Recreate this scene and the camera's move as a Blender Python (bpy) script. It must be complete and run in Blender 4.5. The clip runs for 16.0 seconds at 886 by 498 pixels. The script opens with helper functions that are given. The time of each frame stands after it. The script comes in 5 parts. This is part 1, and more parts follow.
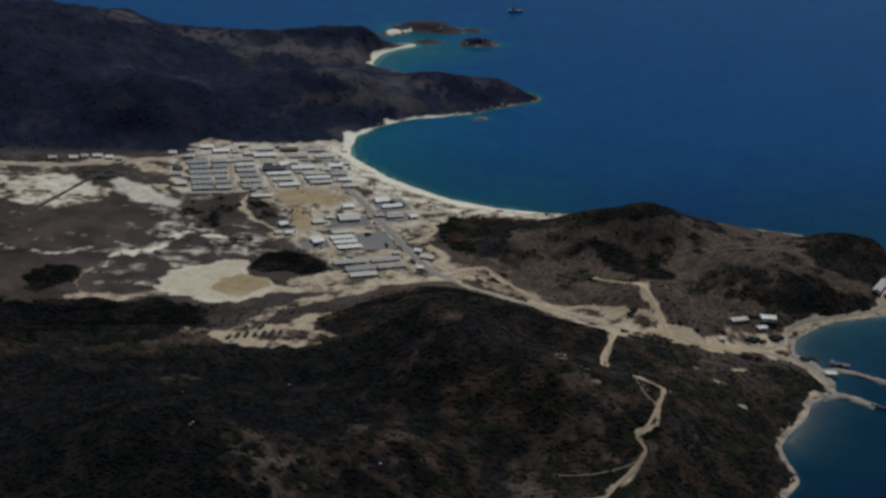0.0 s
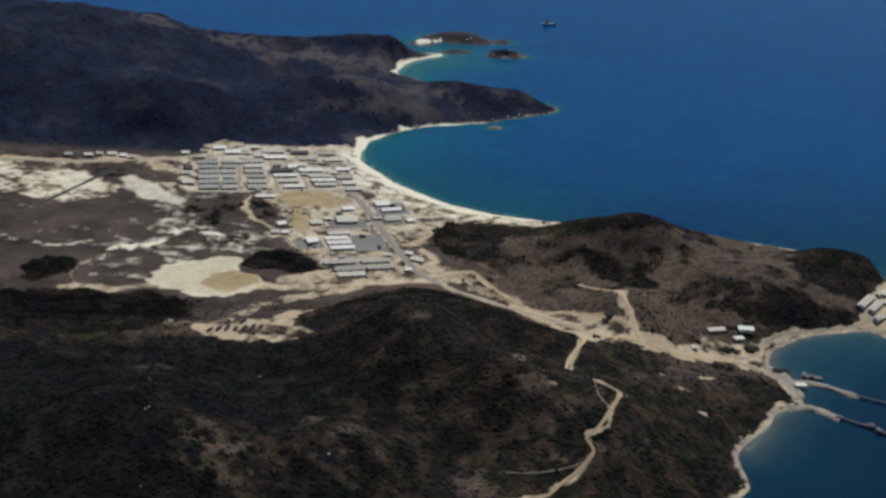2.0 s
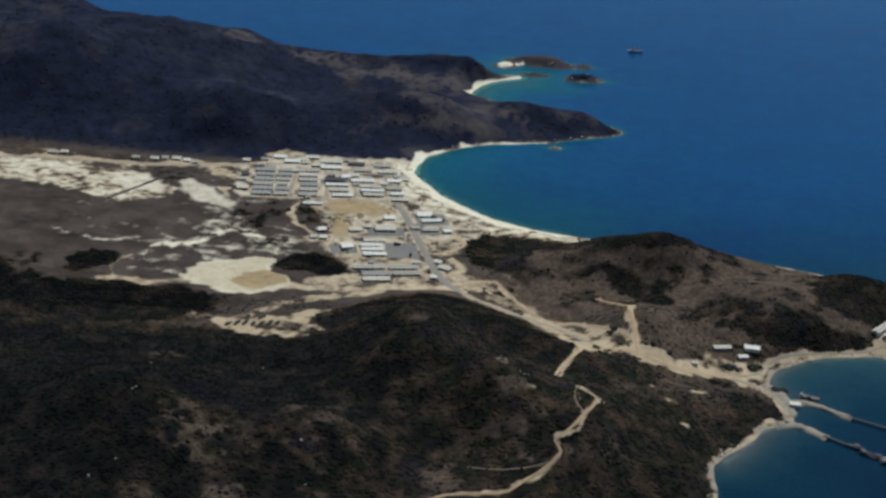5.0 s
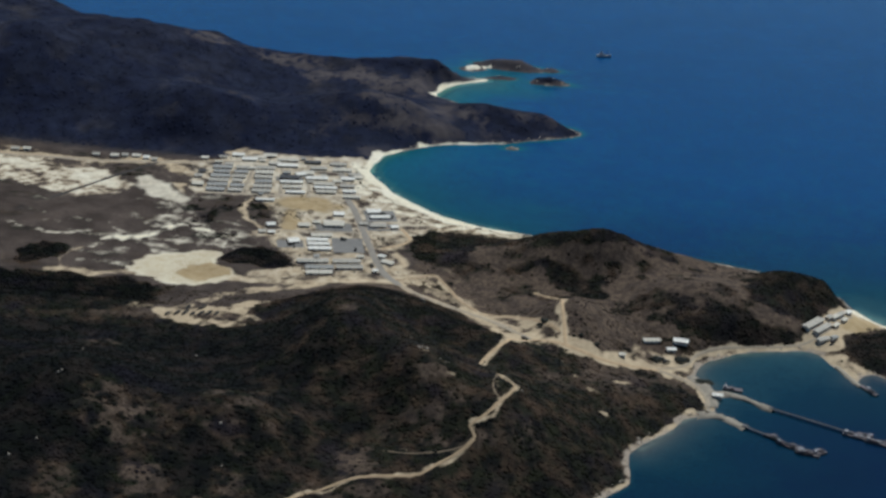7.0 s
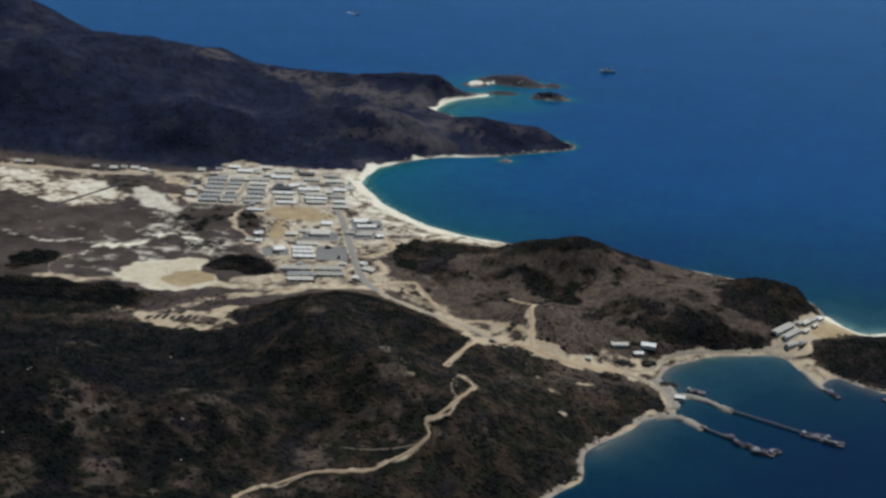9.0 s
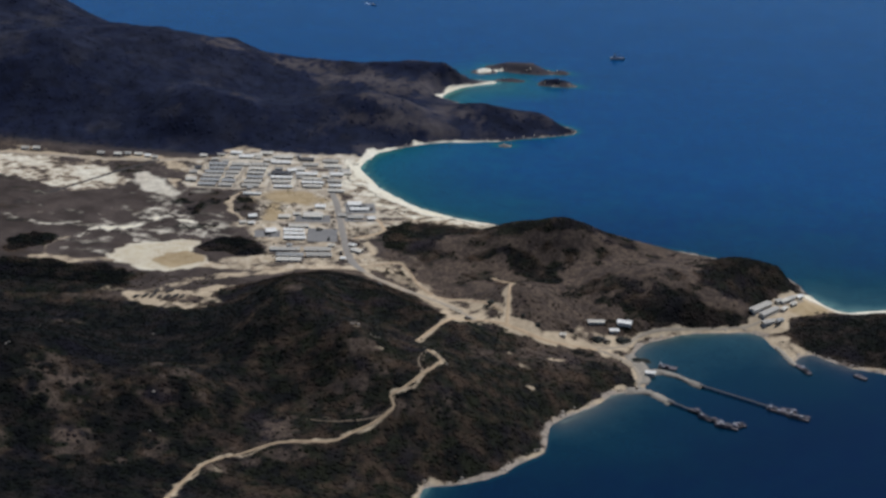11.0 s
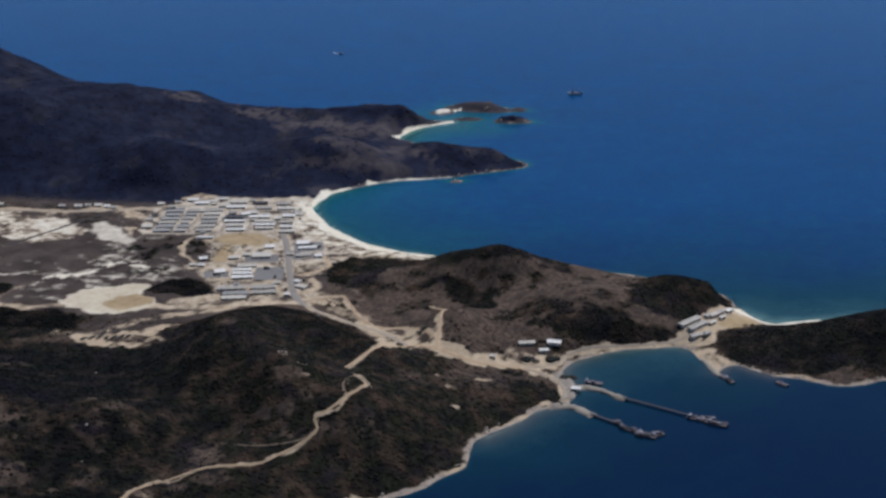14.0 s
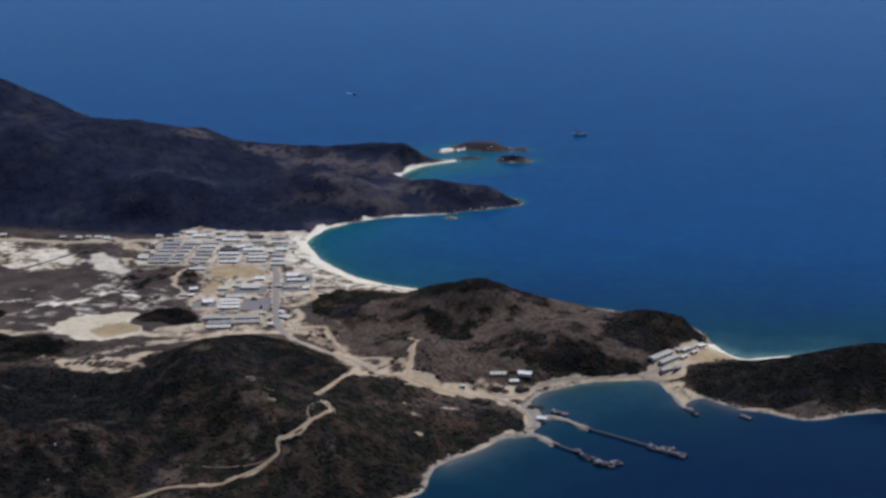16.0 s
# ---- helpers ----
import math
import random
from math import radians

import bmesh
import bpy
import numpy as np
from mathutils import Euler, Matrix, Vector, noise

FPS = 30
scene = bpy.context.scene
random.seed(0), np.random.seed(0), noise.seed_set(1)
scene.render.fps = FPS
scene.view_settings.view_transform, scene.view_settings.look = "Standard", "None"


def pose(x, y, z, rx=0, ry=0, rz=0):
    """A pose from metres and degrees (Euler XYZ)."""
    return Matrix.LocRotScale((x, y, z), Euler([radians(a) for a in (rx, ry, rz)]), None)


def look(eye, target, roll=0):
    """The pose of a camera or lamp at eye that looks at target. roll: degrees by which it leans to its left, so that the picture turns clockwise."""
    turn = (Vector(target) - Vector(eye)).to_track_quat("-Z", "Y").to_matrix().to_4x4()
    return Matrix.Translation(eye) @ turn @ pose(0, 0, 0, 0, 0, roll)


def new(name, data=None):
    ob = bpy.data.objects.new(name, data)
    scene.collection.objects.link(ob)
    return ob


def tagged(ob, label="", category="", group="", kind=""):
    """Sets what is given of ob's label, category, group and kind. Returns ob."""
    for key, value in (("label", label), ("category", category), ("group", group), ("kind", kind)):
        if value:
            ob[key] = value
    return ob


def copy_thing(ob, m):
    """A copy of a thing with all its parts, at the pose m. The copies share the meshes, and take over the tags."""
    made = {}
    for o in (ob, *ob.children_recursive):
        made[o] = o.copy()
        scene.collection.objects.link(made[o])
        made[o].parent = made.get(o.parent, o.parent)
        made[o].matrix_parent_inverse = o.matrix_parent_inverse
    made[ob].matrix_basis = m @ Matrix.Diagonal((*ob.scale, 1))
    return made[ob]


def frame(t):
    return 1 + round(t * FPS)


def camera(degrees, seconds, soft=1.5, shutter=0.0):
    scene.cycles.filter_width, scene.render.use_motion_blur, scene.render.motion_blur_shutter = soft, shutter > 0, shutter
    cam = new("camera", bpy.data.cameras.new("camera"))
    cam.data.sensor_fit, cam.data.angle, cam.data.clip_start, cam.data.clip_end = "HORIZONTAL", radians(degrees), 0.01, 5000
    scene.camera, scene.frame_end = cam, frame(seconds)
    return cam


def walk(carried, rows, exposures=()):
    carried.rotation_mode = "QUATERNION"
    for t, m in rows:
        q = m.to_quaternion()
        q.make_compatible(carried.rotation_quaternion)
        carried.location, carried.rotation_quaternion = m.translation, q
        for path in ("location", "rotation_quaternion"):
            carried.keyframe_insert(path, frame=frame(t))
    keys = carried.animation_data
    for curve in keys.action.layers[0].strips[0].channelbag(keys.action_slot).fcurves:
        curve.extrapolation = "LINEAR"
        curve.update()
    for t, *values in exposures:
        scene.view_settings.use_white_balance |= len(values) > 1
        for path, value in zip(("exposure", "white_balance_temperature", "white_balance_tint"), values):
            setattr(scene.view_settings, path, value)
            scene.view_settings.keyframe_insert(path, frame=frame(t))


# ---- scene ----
cam = camera(28.647, 16.0, soft=2.9)
PATH = [
    (0, (-258.76, 119.55, 413.37), (-162.95, 567.12, 212.12), 4.836),
    (0.5, (-244.11, 111.49, 415.19), (-151.67, 559.78, 213.95), 4.780),
    (1, (-229.10, 103.42, 416.94), (-145.02, 554.30, 217.87), 4.365),
    (1.5, (-212.96, 95.35, 418.77), (-138.33, 548.09, 220.14), 4.088),
    (2, (-196.07, 87.32, 420.65), (-129.91, 541.05, 221.27), 4.986),
    (2.5, (-179.12, 79.34, 422.41), (-121.87, 534.52, 223.58), 5.579),
    (3, (-162.10, 71.57, 424.08), (-110.44, 527.87, 226.28), 5.704),
    (3.5, (-145.10, 64.09, 425.55), (-105.07, 521.80, 228.33), 5.856),
    (4, (-128.91, 56.88, 426.88), (-100.24, 516.17, 231.34), 5.268),
    (4.2, (-122.44, 53.97, 427.42), (-99.24, 513.56, 231.88), 5.114),
    (6.5, (-56.53, 23.78, 430.75), (-52.26, 485.59, 239.14), 4.512),
    (7, (-42.48, 18.07, 431.43), (-41.54, 479.87, 239.75), 4.545),
    (7.5, (-28.55, 12.34, 431.99), (-34.48, 474.66, 241.66), 4.113),
    (8, (-14.31, 6.21, 432.61), (-23.51, 469.07, 243.72), 3.942),
    (8.5, (0.08, 0.02, 433.16), (-14.21, 463.63, 246.45), 3.696),
    (9, (14.68, -6.66, 433.45), (-4.39, 457.07, 247.46), 3.606),
    (9.2, (20.51, -9.34, 433.52), (1.60, 454.48, 247.74), 3.483),
    (11.3, (79.50, -27.51, 432.84), (37.98, 433.92, 244.80), 2.318),
    (11.5, (84.22, -29.51, 432.63), (42.31, 431.73, 244.22), 2.254),
    (12, (95.61, -34.61, 432.03), (52.75, 427.00, 244.73), 1.878),
    (12.5, (106.25, -39.53, 431.35), (59.20, 424.66, 251.59), 0.559),
    (13, (117.72, -44.77, 430.88), (67.93, 421.32, 256.86), -0.224),
    (13.5, (130.64, -50.40, 430.85), (81.05, 414.47, 253.56), 0.264),
    (14, (143.45, -55.46, 430.85), (91.02, 410.89, 258.32), -0.737),
    (14.5, (157.13, -60.43, 430.55), (104.20, 407.30, 261.93), -0.624),
    (15, (171.45, -64.76, 429.94), (115.04, 403.51, 263.98), -0.639),
    (15.5, (186.06, -68.64, 428.96), (124.43, 400.67, 267.87), -1.025),
    (16, (200.89, -72.26, 427.81), (130.34, 396.44, 268.60), -0.749),
]
EXPOSURES = [(0, -0.74, 5600, 8), (0.5, -0.51, 5650, 8), (1, -0.43, 5700, 8), (2, -0.11, 5820, 7), (3, -0.12, 5800, 6), (4.2, -0.14, 5750, 4), (9, -0.11, 5630, 7), (11.5, -0.14, 5590, 13), (13, -0.15, 5560, 15), (16, -0.14, 5390, 17)]
walk(cam, [(t, look(eye, target, roll)) for t, eye, target, roll in PATH], EXPOSURES)

PLAN = 0.5  # metres in one unit of the plan

# ---------------------------------------------------------------- daylight
SUN_HIGH, SUN_ROUND = 56.0, 20.0  # degrees above the horizon; clockwise from +y
world = bpy.data.worlds.new("daylight")
scene.world = world
world.use_nodes = True
_n = world.node_tree.nodes
_sky = _n.new("ShaderNodeTexSky")
_sky.sky_type, _sky.sun_disc = "NISHITA", False
_sky.sun_elevation, _sky.sun_rotation = radians(SUN_HIGH), radians(SUN_ROUND)
_sky.altitude, _sky.air_density, _sky.dust_density, _sky.ozone_density = 300, 1.0, 0.1, 3.0
world.node_tree.links.new(_sky.outputs["Color"], _n["Background"].inputs["Color"])
_n["Background"].inputs["Strength"].default_value = 0.05
sun = new("sun", bpy.data.lights.new("sun", "SUN"))
sun.data.energy, sun.data.angle, sun.data.color = 3.85, radians(0.6), (1.0, 0.93, 0.82)
sun.matrix_world = look((math.sin(radians(SUN_ROUND)) * math.cos(radians(SUN_HIGH)), math.cos(radians(SUN_ROUND)) * math.cos(radians(SUN_HIGH)), math.sin(radians(SUN_HIGH))), (0, 0, 0))


# ---------------------------------------------------------------- materials
def material(name):
    m = bpy.data.materials.new(name)
    m.use_nodes = True
    return m, m.node_tree.nodes, m.node_tree.links, m.node_tree.nodes["Principled BSDF"]


def noise_node(n, links, size, detail=5.0, rough=0.55, coords=None):
    """Noise whose swellings are size units of the plan across."""
    t = n.new("ShaderNodeTexNoise")
    t.inputs["Scale"].default_value, t.inputs["Detail"].default_value, t.inputs["Roughness"].default_value = 1.0 / (size * PLAN), detail, rough
    if coords is None:
        coords = n.new("ShaderNodeNewGeometry").outputs["Position"]
    links.new(coords, t.inputs["Vector"])
    return t.outputs["Fac"]


def ramp(n, links, fac, a, b, low=(0, 0, 0), high=(1, 1, 1)):
    r = n.new("ShaderNodeValToRGB")
    r.color_ramp.elements[0].position, r.color_ramp.elements[1].position = a, b
    r.color_ramp.elements[0].color, r.color_ramp.elements[1].color = (*low, 1), (*high, 1)
    links.new(fac, r.inputs["Fac"])
    return r.outputs["Color"]


def mixed(n, links, fac, a, b, how="MIX"):
    m = n.new("ShaderNodeMix")
    m.data_type, m.blend_type = "RGBA", how
    for socket, value in ((m.inputs["Factor"], fac), (m.inputs["A"], a), (m.inputs["B"], b)):
        if isinstance(value, (int, float)):
            socket.default_value = value
        elif isinstance(value, tuple):
            socket.default_value = (*value, 1)
        else:
            links.new(value, socket)
    return m.outputs["Result"]


def sums(n, links, how, a, b):
    m = n.new("ShaderNodeMath")
    m.operation = how
    for socket, value in zip(m.inputs, (a, b)):
        if isinstance(value, (int, float)):
            socket.default_value = value
        else:
            links.new(value, socket)
    return m.outputs["Value"]


def bumped(n, links, bsdf, height, strength, metres):
    b = n.new("ShaderNodeBump")
    b.inputs["Strength"].default_value, b.inputs["Distance"].default_value = strength, metres
    links.new(height, b.inputs["Height"])
    links.new(b.outputs["Normal"], bsdf.inputs["Normal"])


def plain(name, colour, rough=0.8, metal=0.0, spread=0.25, size=3.0, spots=0.4):
    """A worn surface: two scales of tone on one colour, each thing a little different, with faint relief."""
    m, n, links, bsdf = material(name)
    dark = tuple(c * (1 - spread) for c in colour)
    light = tuple(min(c * (1 + spread), 0.9) for c in colour)
    big, small = noise_node(n, links, size), noise_node(n, links, spots, 3)
    base = ramp(n, links, big, 0.35, 0.65, dark, light)
    base = mixed(n, links, 0.25, base, ramp(n, links, small, 0.3, 0.7, dark, light))
    info = n.new("ShaderNodeObjectInfo")
    base = mixed(n, links, 0.5, base, ramp(n, links, info.outputs["Random"], 0.0, 1.0, dark, light))
    links.new(base, bsdf.inputs["Base Color"])
    bsdf.inputs["Roughness"].default_value, bsdf.inputs["Metallic"].default_value = rough, metal
    bumped(n, links, bsdf, small, 0.3, 0.05)
    return m


def undergrowth(n, links, tones, grain=0.4, size=1.0, rough=0.62, bare=0.47):
    """Patchy tones of scrub: dark leaf, brown twig and dull purple, drifting into one another."""
    dark, olive, brown, dull = tones
    tone = mixed(n, links, ramp(n, links, noise_node(n, links, 17 * size, 4, rough), 0.4, 0.62), dark, olive)
    tone = mixed(n, links, ramp(n, links, noise_node(n, links, 30 * size, 5, rough), bare, bare + 0.22), tone, brown)
    tone = mixed(n, links, ramp(n, links, noise_node(n, links, 55 * size, 3, 0.5), 0.55, 0.7), tone, dull)
    tone = mixed(n, links, 0.45, tone, ramp(n, links, noise_node(n, links, 9 * size, 3, 0.5), 0.35, 0.65, (0.2, 0.2, 0.2), (0.8, 0.8, 0.8)), "OVERLAY")
    return mixed(n, links, grain, tone, ramp(n, links, noise_node(n, links, 3.5, 4, 0.7), 0.3, 0.7, (0.22, 0.22, 0.22), (0.78, 0.78, 0.78)), "OVERLAY")


LEAF_TONES = ((0.0064, 0.0066, 0.0064), (0.0150, 0.0160, 0.0088), (0.063, 0.0415, 0.0270), (0.0198, 0.0156, 0.0180))
# Woodland tones with aerial haze put into them as extra blue.
HAZED_TONES = ((0.0078, 0.0108, 0.0275), (0.0120, 0.0158, 0.0335), (0.038, 0.037, 0.047), (0.0165, 0.0198, 0.0375))
DRY_TONES = ((0.034, 0.026, 0.019), (0.045, 0.036, 0.025), (0.075, 0.054, 0.038), (0.05, 0.039, 0.038))
LEAF_DARKENING = (0.36, 0.42, 0.54)  # darkens the thickets, and paints a vignette over the near hill's left


def ground_material():
    m, n, links, bsdf = material("ground_cover")
    a, b = n.new("ShaderNodeVertexColor"), n.new("ShaderNodeVertexColor")
    a.layer_name, b.layer_name = "cover_a", "cover_b"
    sa, sb = n.new("ShaderNodeSeparateColor"), n.new("ShaderNodeSeparateColor")
    links.new(a.outputs["Color"], sa.inputs["Color"]), links.new(b.outputs["Color"], sb.inputs["Color"])
    wide, mid, fine = noise_node(n, links, 40), noise_node(n, links, 9, 6, 0.65), noise_node(n, links, 2.2, 5, 0.7)
    grain = sums(n, links, "MULTIPLY", sums(n, links, "SUBTRACT", sums(n, links, "ADD", sums(n, links, "MULTIPLY", mid, 0.6), sums(n, links, "MULTIPLY", fine, 0.4)), 0.5), 1.5)

    def edge(weight):
        reach = n.new("ShaderNodeClamp")
        links.new(sums(n, links, "MULTIPLY", weight, 3.5), reach.inputs["Value"])
        return ramp(n, links, sums(n, links, "ADD", weight, sums(n, links, "MULTIPLY", grain, reach.outputs["Result"])), 0.26, 0.74)

    grass = ramp(n, links, mid, 0.3, 0.7, (0.071, 0.0505, 0.0375), (0.150, 0.109, 0.078))
    grass = mixed(n, links, ramp(n, links, noise_node(n, links, 20, 5, 0.65), 0.42, 0.64), grass, (0.040, 0.030, 0.026))
    grass = mixed(n, links, ramp(n, links, fine, 0.5, 0.75), grass, (0.13, 0.1, 0.07))
    grass = mixed(n, links, ramp(n, links, noise_node(n, links, 5, 5, 0.72), 0.48, 0.6, (0, 0, 0), (0.65, 0.65, 0.65)), grass, (0.030, 0.0215, 0.0170))
    base = mixed(n, links, edge(sb.outputs["Green"]), grass, mixed(n, links, ramp(n, links, wide, 0.4, 0.62), ramp(n, links, fine, 0.3, 0.7, (0.033, 0.0255, 0.0215), (0.067, 0.051, 0.0425)), ramp(n, links, fine, 0.3, 0.7, (0.050, 0.039, 0.033), (0.110, 0.085, 0.071))))
    # Haze painted on distant open ground: a purple-grey tint by the alpha.
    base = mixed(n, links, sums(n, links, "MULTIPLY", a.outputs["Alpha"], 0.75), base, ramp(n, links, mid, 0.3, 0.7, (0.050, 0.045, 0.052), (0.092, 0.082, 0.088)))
    leaves = undergrowth(n, links, LEAF_TONES)
    # Blue above 1 darkens leaves: thickets, and the near hill's painted vignette.
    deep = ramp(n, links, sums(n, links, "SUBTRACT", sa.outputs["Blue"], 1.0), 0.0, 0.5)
    leaves = mixed(n, links, deep, leaves, mixed(n, links, 1.0, leaves, LEAF_DARKENING, "MULTIPLY"))
    base = mixed(n, links, edge(sa.outputs["Blue"]), base, mixed(n, links, a.outputs["Alpha"], leaves, undergrowth(n, links, HAZED_TONES, 0.12, 2.2, 0.55, 0.55)))
    sand = ramp(n, links, mid, 0.25, 0.75, (0.355, 0.272, 0.172), (0.555, 0.445, 0.300))
    base = mixed(n, links, edge(sa.outputs["Red"]), base, sand)
    reach = n.new("ShaderNodeClamp")
    links.new(sums(n, links, "MULTIPLY", b.outputs["Alpha"], 4.0), reach.inputs["Value"])
    base = mixed(n, links, ramp(n, links, sums(n, links, "ADD", b.outputs["Alpha"], sums(n, links, "MULTIPLY", sums(n, links, "MULTIPLY", grain, 1.6), reach.outputs["Result"])), 0.15, 0.98), base, ramp(n, links, mid, 0.25, 0.75, (0.425, 0.370, 0.285), (0.66, 0.595, 0.47)))
    base = mixed(n, links, edge(sb.outputs["Blue"]), base, ramp(n, links, fine, 0.3, 0.7, (0.16, 0.13, 0.10), (0.50, 0.42, 0.33)))
    base = mixed(n, links, edge(sa.outputs["Green"]), base, ramp(n, links, mid, 0.2, 0.8, (0.65, 0.58, 0.43), (0.86, 0.80, 0.63)))
    base = mixed(n, links, edge(sb.outputs["Red"]), base, ramp(n, links, mid, 0.3, 0.7, (0.31, 0.225, 0.115), (0.44, 0.34, 0.20)))
    base = mixed(n, links, 0.25, base, ramp(n, links, wide, 0.3, 0.7, (0.25, 0.25, 0.25), (0.75, 0.75, 0.75)), "OVERLAY")
    links.new(base, bsdf.inputs["Base Color"])
    bsdf.inputs["Roughness"].default_value = 0.95
    bsdf.inputs["Specular IOR Level"].default_value = 0.1
    bumped(n, links, bsdf, sums(n, links, "MULTIPLY", fine, sums(n, links, "SUBTRACT", 1.0, sums(n, links, "MULTIPLY", a.outputs["Alpha"], 0.75))), 0.6, 0.6)
    return m


def water_material():
    m, n, links, bsdf = material("sea_water")
    c = n.new("ShaderNodeVertexColor")
    c.layer_name = "shallow"
    s = n.new("ShaderNodeSeparateColor")
    links.new(c.outputs["Color"], s.inputs["Color"])
    wide, mid = noise_node(n, links, 120, 4), noise_node(n, links, 25, 5, 0.6)
    shift = sums(n, links, "MULTIPLY", sums(n, links, "SUBTRACT", mid, 0.5), 0.18)
    r = n.new("ShaderNodeValToRGB")
    stops = ((0.0, (0.0007, 0.0075, 0.0330)), (0.3, (0.0025, 0.0222, 0.0385)), (0.6, (0.017, 0.055, 0.067)), (0.85, (0.10, 0.18, 0.165)), (1.0, (0.36, 0.37, 0.30)))
    while len(r.color_ramp.elements) < len(stops):
        r.color_ramp.elements.new(0.5)
    for e, (p, col) in zip(r.color_ramp.elements, stops):
        e.position, e.color = p, (*col, 1)
    links.new(sums(n, links, "ADD", s.outputs["Red"], shift), r.inputs["Fac"])
    # Distant sky reflection and haze painted in: base colour brightened by the green channel.
    far_sheen = mixed(n, links, 1.0, r.outputs["Color"], (6.2, 8.4, 5.95), "MULTIPLY")
    base = mixed(n, links, 0.2, mixed(n, links, sums(n, links, "MULTIPLY", s.outputs["Green"], sums(n, links, "MAXIMUM", sums(n, links, "SUBTRACT", 1.0, sums(n, links, "MULTIPLY", s.outputs["Red"], 1.5)), 0.15)), r.outputs["Color"], far_sheen), ramp(n, links, wide, 0.3, 0.7, (0.3, 0.3, 0.3), (0.7, 0.7, 0.7)), "OVERLAY")
    base = mixed(n, links, 0.55, base, ramp(n, links, noise_node(n, links, 5, 5, 0.75), 0.3, 0.7, (0.3, 0.3, 0.3), (0.7, 0.7, 0.7)), "OVERLAY")
    base = mixed(n, links, sums(n, links, "MULTIPLY", s.outputs["Blue"], 0.65), base, (0.15, 0.128, 0.095))
    links.new(base, bsdf.inputs["Base Color"])
    bsdf.inputs["Roughness"].default_value, bsdf.inputs["IOR"].default_value, bsdf.inputs["Specular IOR Level"].default_value = 0.16, 1.33, 0.5
    bsdf.inputs["Specular Tint"].default_value = (0.22, 0.70, 1.0, 1.0)
    swell = sums(n, links, "ADD", noise_node(n, links, 6, 4), noise_node(n, links, 1.5, 3))
    bumped(n, links, bsdf, swell, 0.2, 0.25)
    return m


def scrub_material(name, tones, vary=0.3, grain=0.4, size=1.0, rough=0.62, bare=0.47):
    m, n, links, bsdf = material(name)
    g = n.new("ShaderNodeNewGeometry")
    tone = mixed(n, links, vary, undergrowth(n, links, tones, grain, size, rough, bare), ramp(n, links, g.outputs["Random Per Island"], 0.0, 1.0, (0.3, 0.3, 0.3), (0.7, 0.7, 0.7)), "OVERLAY")
    # Darkening carried per tuft: real thickets plus the vignette put into the hill's colour.
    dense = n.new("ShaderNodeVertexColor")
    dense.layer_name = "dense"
    tone = mixed(n, links, dense.outputs["Color"], tone, mixed(n, links, 1.0, tone, LEAF_DARKENING, "MULTIPLY"))
    links.new(tone, bsdf.inputs["Base Color"])
    bsdf.inputs["Roughness"].default_value = 0.95
    bsdf.inputs["Specular IOR Level"].default_value = 0.05
    return m


def ribbed(name, colour, rough, metal=0.0):
    """Corrugated sheet: fine ribs down the slope, streaks of dirt and rust."""
    m, n, links, bsdf = material(name)
    tc = n.new("ShaderNodeTexCoord")
    w = n.new("ShaderNodeTexWave")
    w.wave_type, w.bands_direction = "BANDS", "X"
    w.inputs["Scale"].default_value, w.inputs["Distortion"].default_value = 1.2, 0.3
    links.new(tc.outputs["Object"], w.inputs["Vector"])
    stain = noise_node(n, links, 2.5, 5, 0.65)
    info = n.new("ShaderNodeObjectInfo")
    base = mixed(n, links, ramp(n, links, info.outputs["Random"], 0.0, 1.0, (0.0, 0.0, 0.0), (0.5, 0.5, 0.5)), colour, tuple(c * 0.72 for c in colour))
    base = mixed(n, links, ramp(n, links, stain, 0.5, 0.8, (0, 0, 0), (0.6, 0.6, 0.6)), base, tuple(c * k for c, k in zip(colour, (0.62, 0.54, 0.46))))
    links.new(base, bsdf.inputs["Base Color"])
    bsdf.inputs["Roughness"].default_value, bsdf.inputs["Metallic"].default_value = rough, metal
    bsdf.inputs["Specular IOR Level"].default_value = 0.2
    bumped(n, links, bsdf, w.outputs["Fac"], 0.4, 0.06)
    return m


GROUND, WATER = ground_material(), water_material()
SCRUB, HAZED_SCRUB, DRY_SCRUB = scrub_material("scrub_leaves", LEAF_TONES, 0.12, 0.3), scrub_material("hazed_woodland_leaves", HAZED_TONES, 0.06, 0.1, 2.2, 0.55, 0.55), scrub_material("dry_scrub_leaves", DRY_TONES)
ROOFS = {
    "white": ribbed("white_painted_sheet", (0.88, 0.85, 0.76), 0.6),
    "cream": ribbed("cream_sheet", (0.71, 0.66, 0.55), 0.75),
    "grey": ribbed("grey_sheet", (0.51, 0.475, 0.405), 0.8),
    "blue": ribbed("blue_grey_sheet", (0.41, 0.40, 0.37), 0.8),
    "dark": ribbed("dark_felt", (0.10, 0.10, 0.105), 0.9),
}
WALL, WALL_DARK = plain("weathered_boards", (0.66, 0.61, 0.52)), plain("dark_screens", (0.10, 0.09, 0.08))
DARK_SOIL = plain("dark_peaty_soil", (0.035, 0.03, 0.026), 0.95, 0, 0.3, 6, 1.0)
DOOR_PAINT = plain("dull_door_paint", (0.07, 0.07, 0.065))
ASPHALT = plain("worn_asphalt", (0.19, 0.18, 0.165), 0.95, 0, 0.25, 12, 1.5)
ROAD_DUST = plain("dusty_road", (0.37, 0.31, 0.23), 0.95, 0, 0.3, 9, 1.2)
ASPHALT_ROAD = plain("dusty_asphalt", (0.27, 0.24, 0.20), 0.95, 0, 0.2, 10, 1.2)
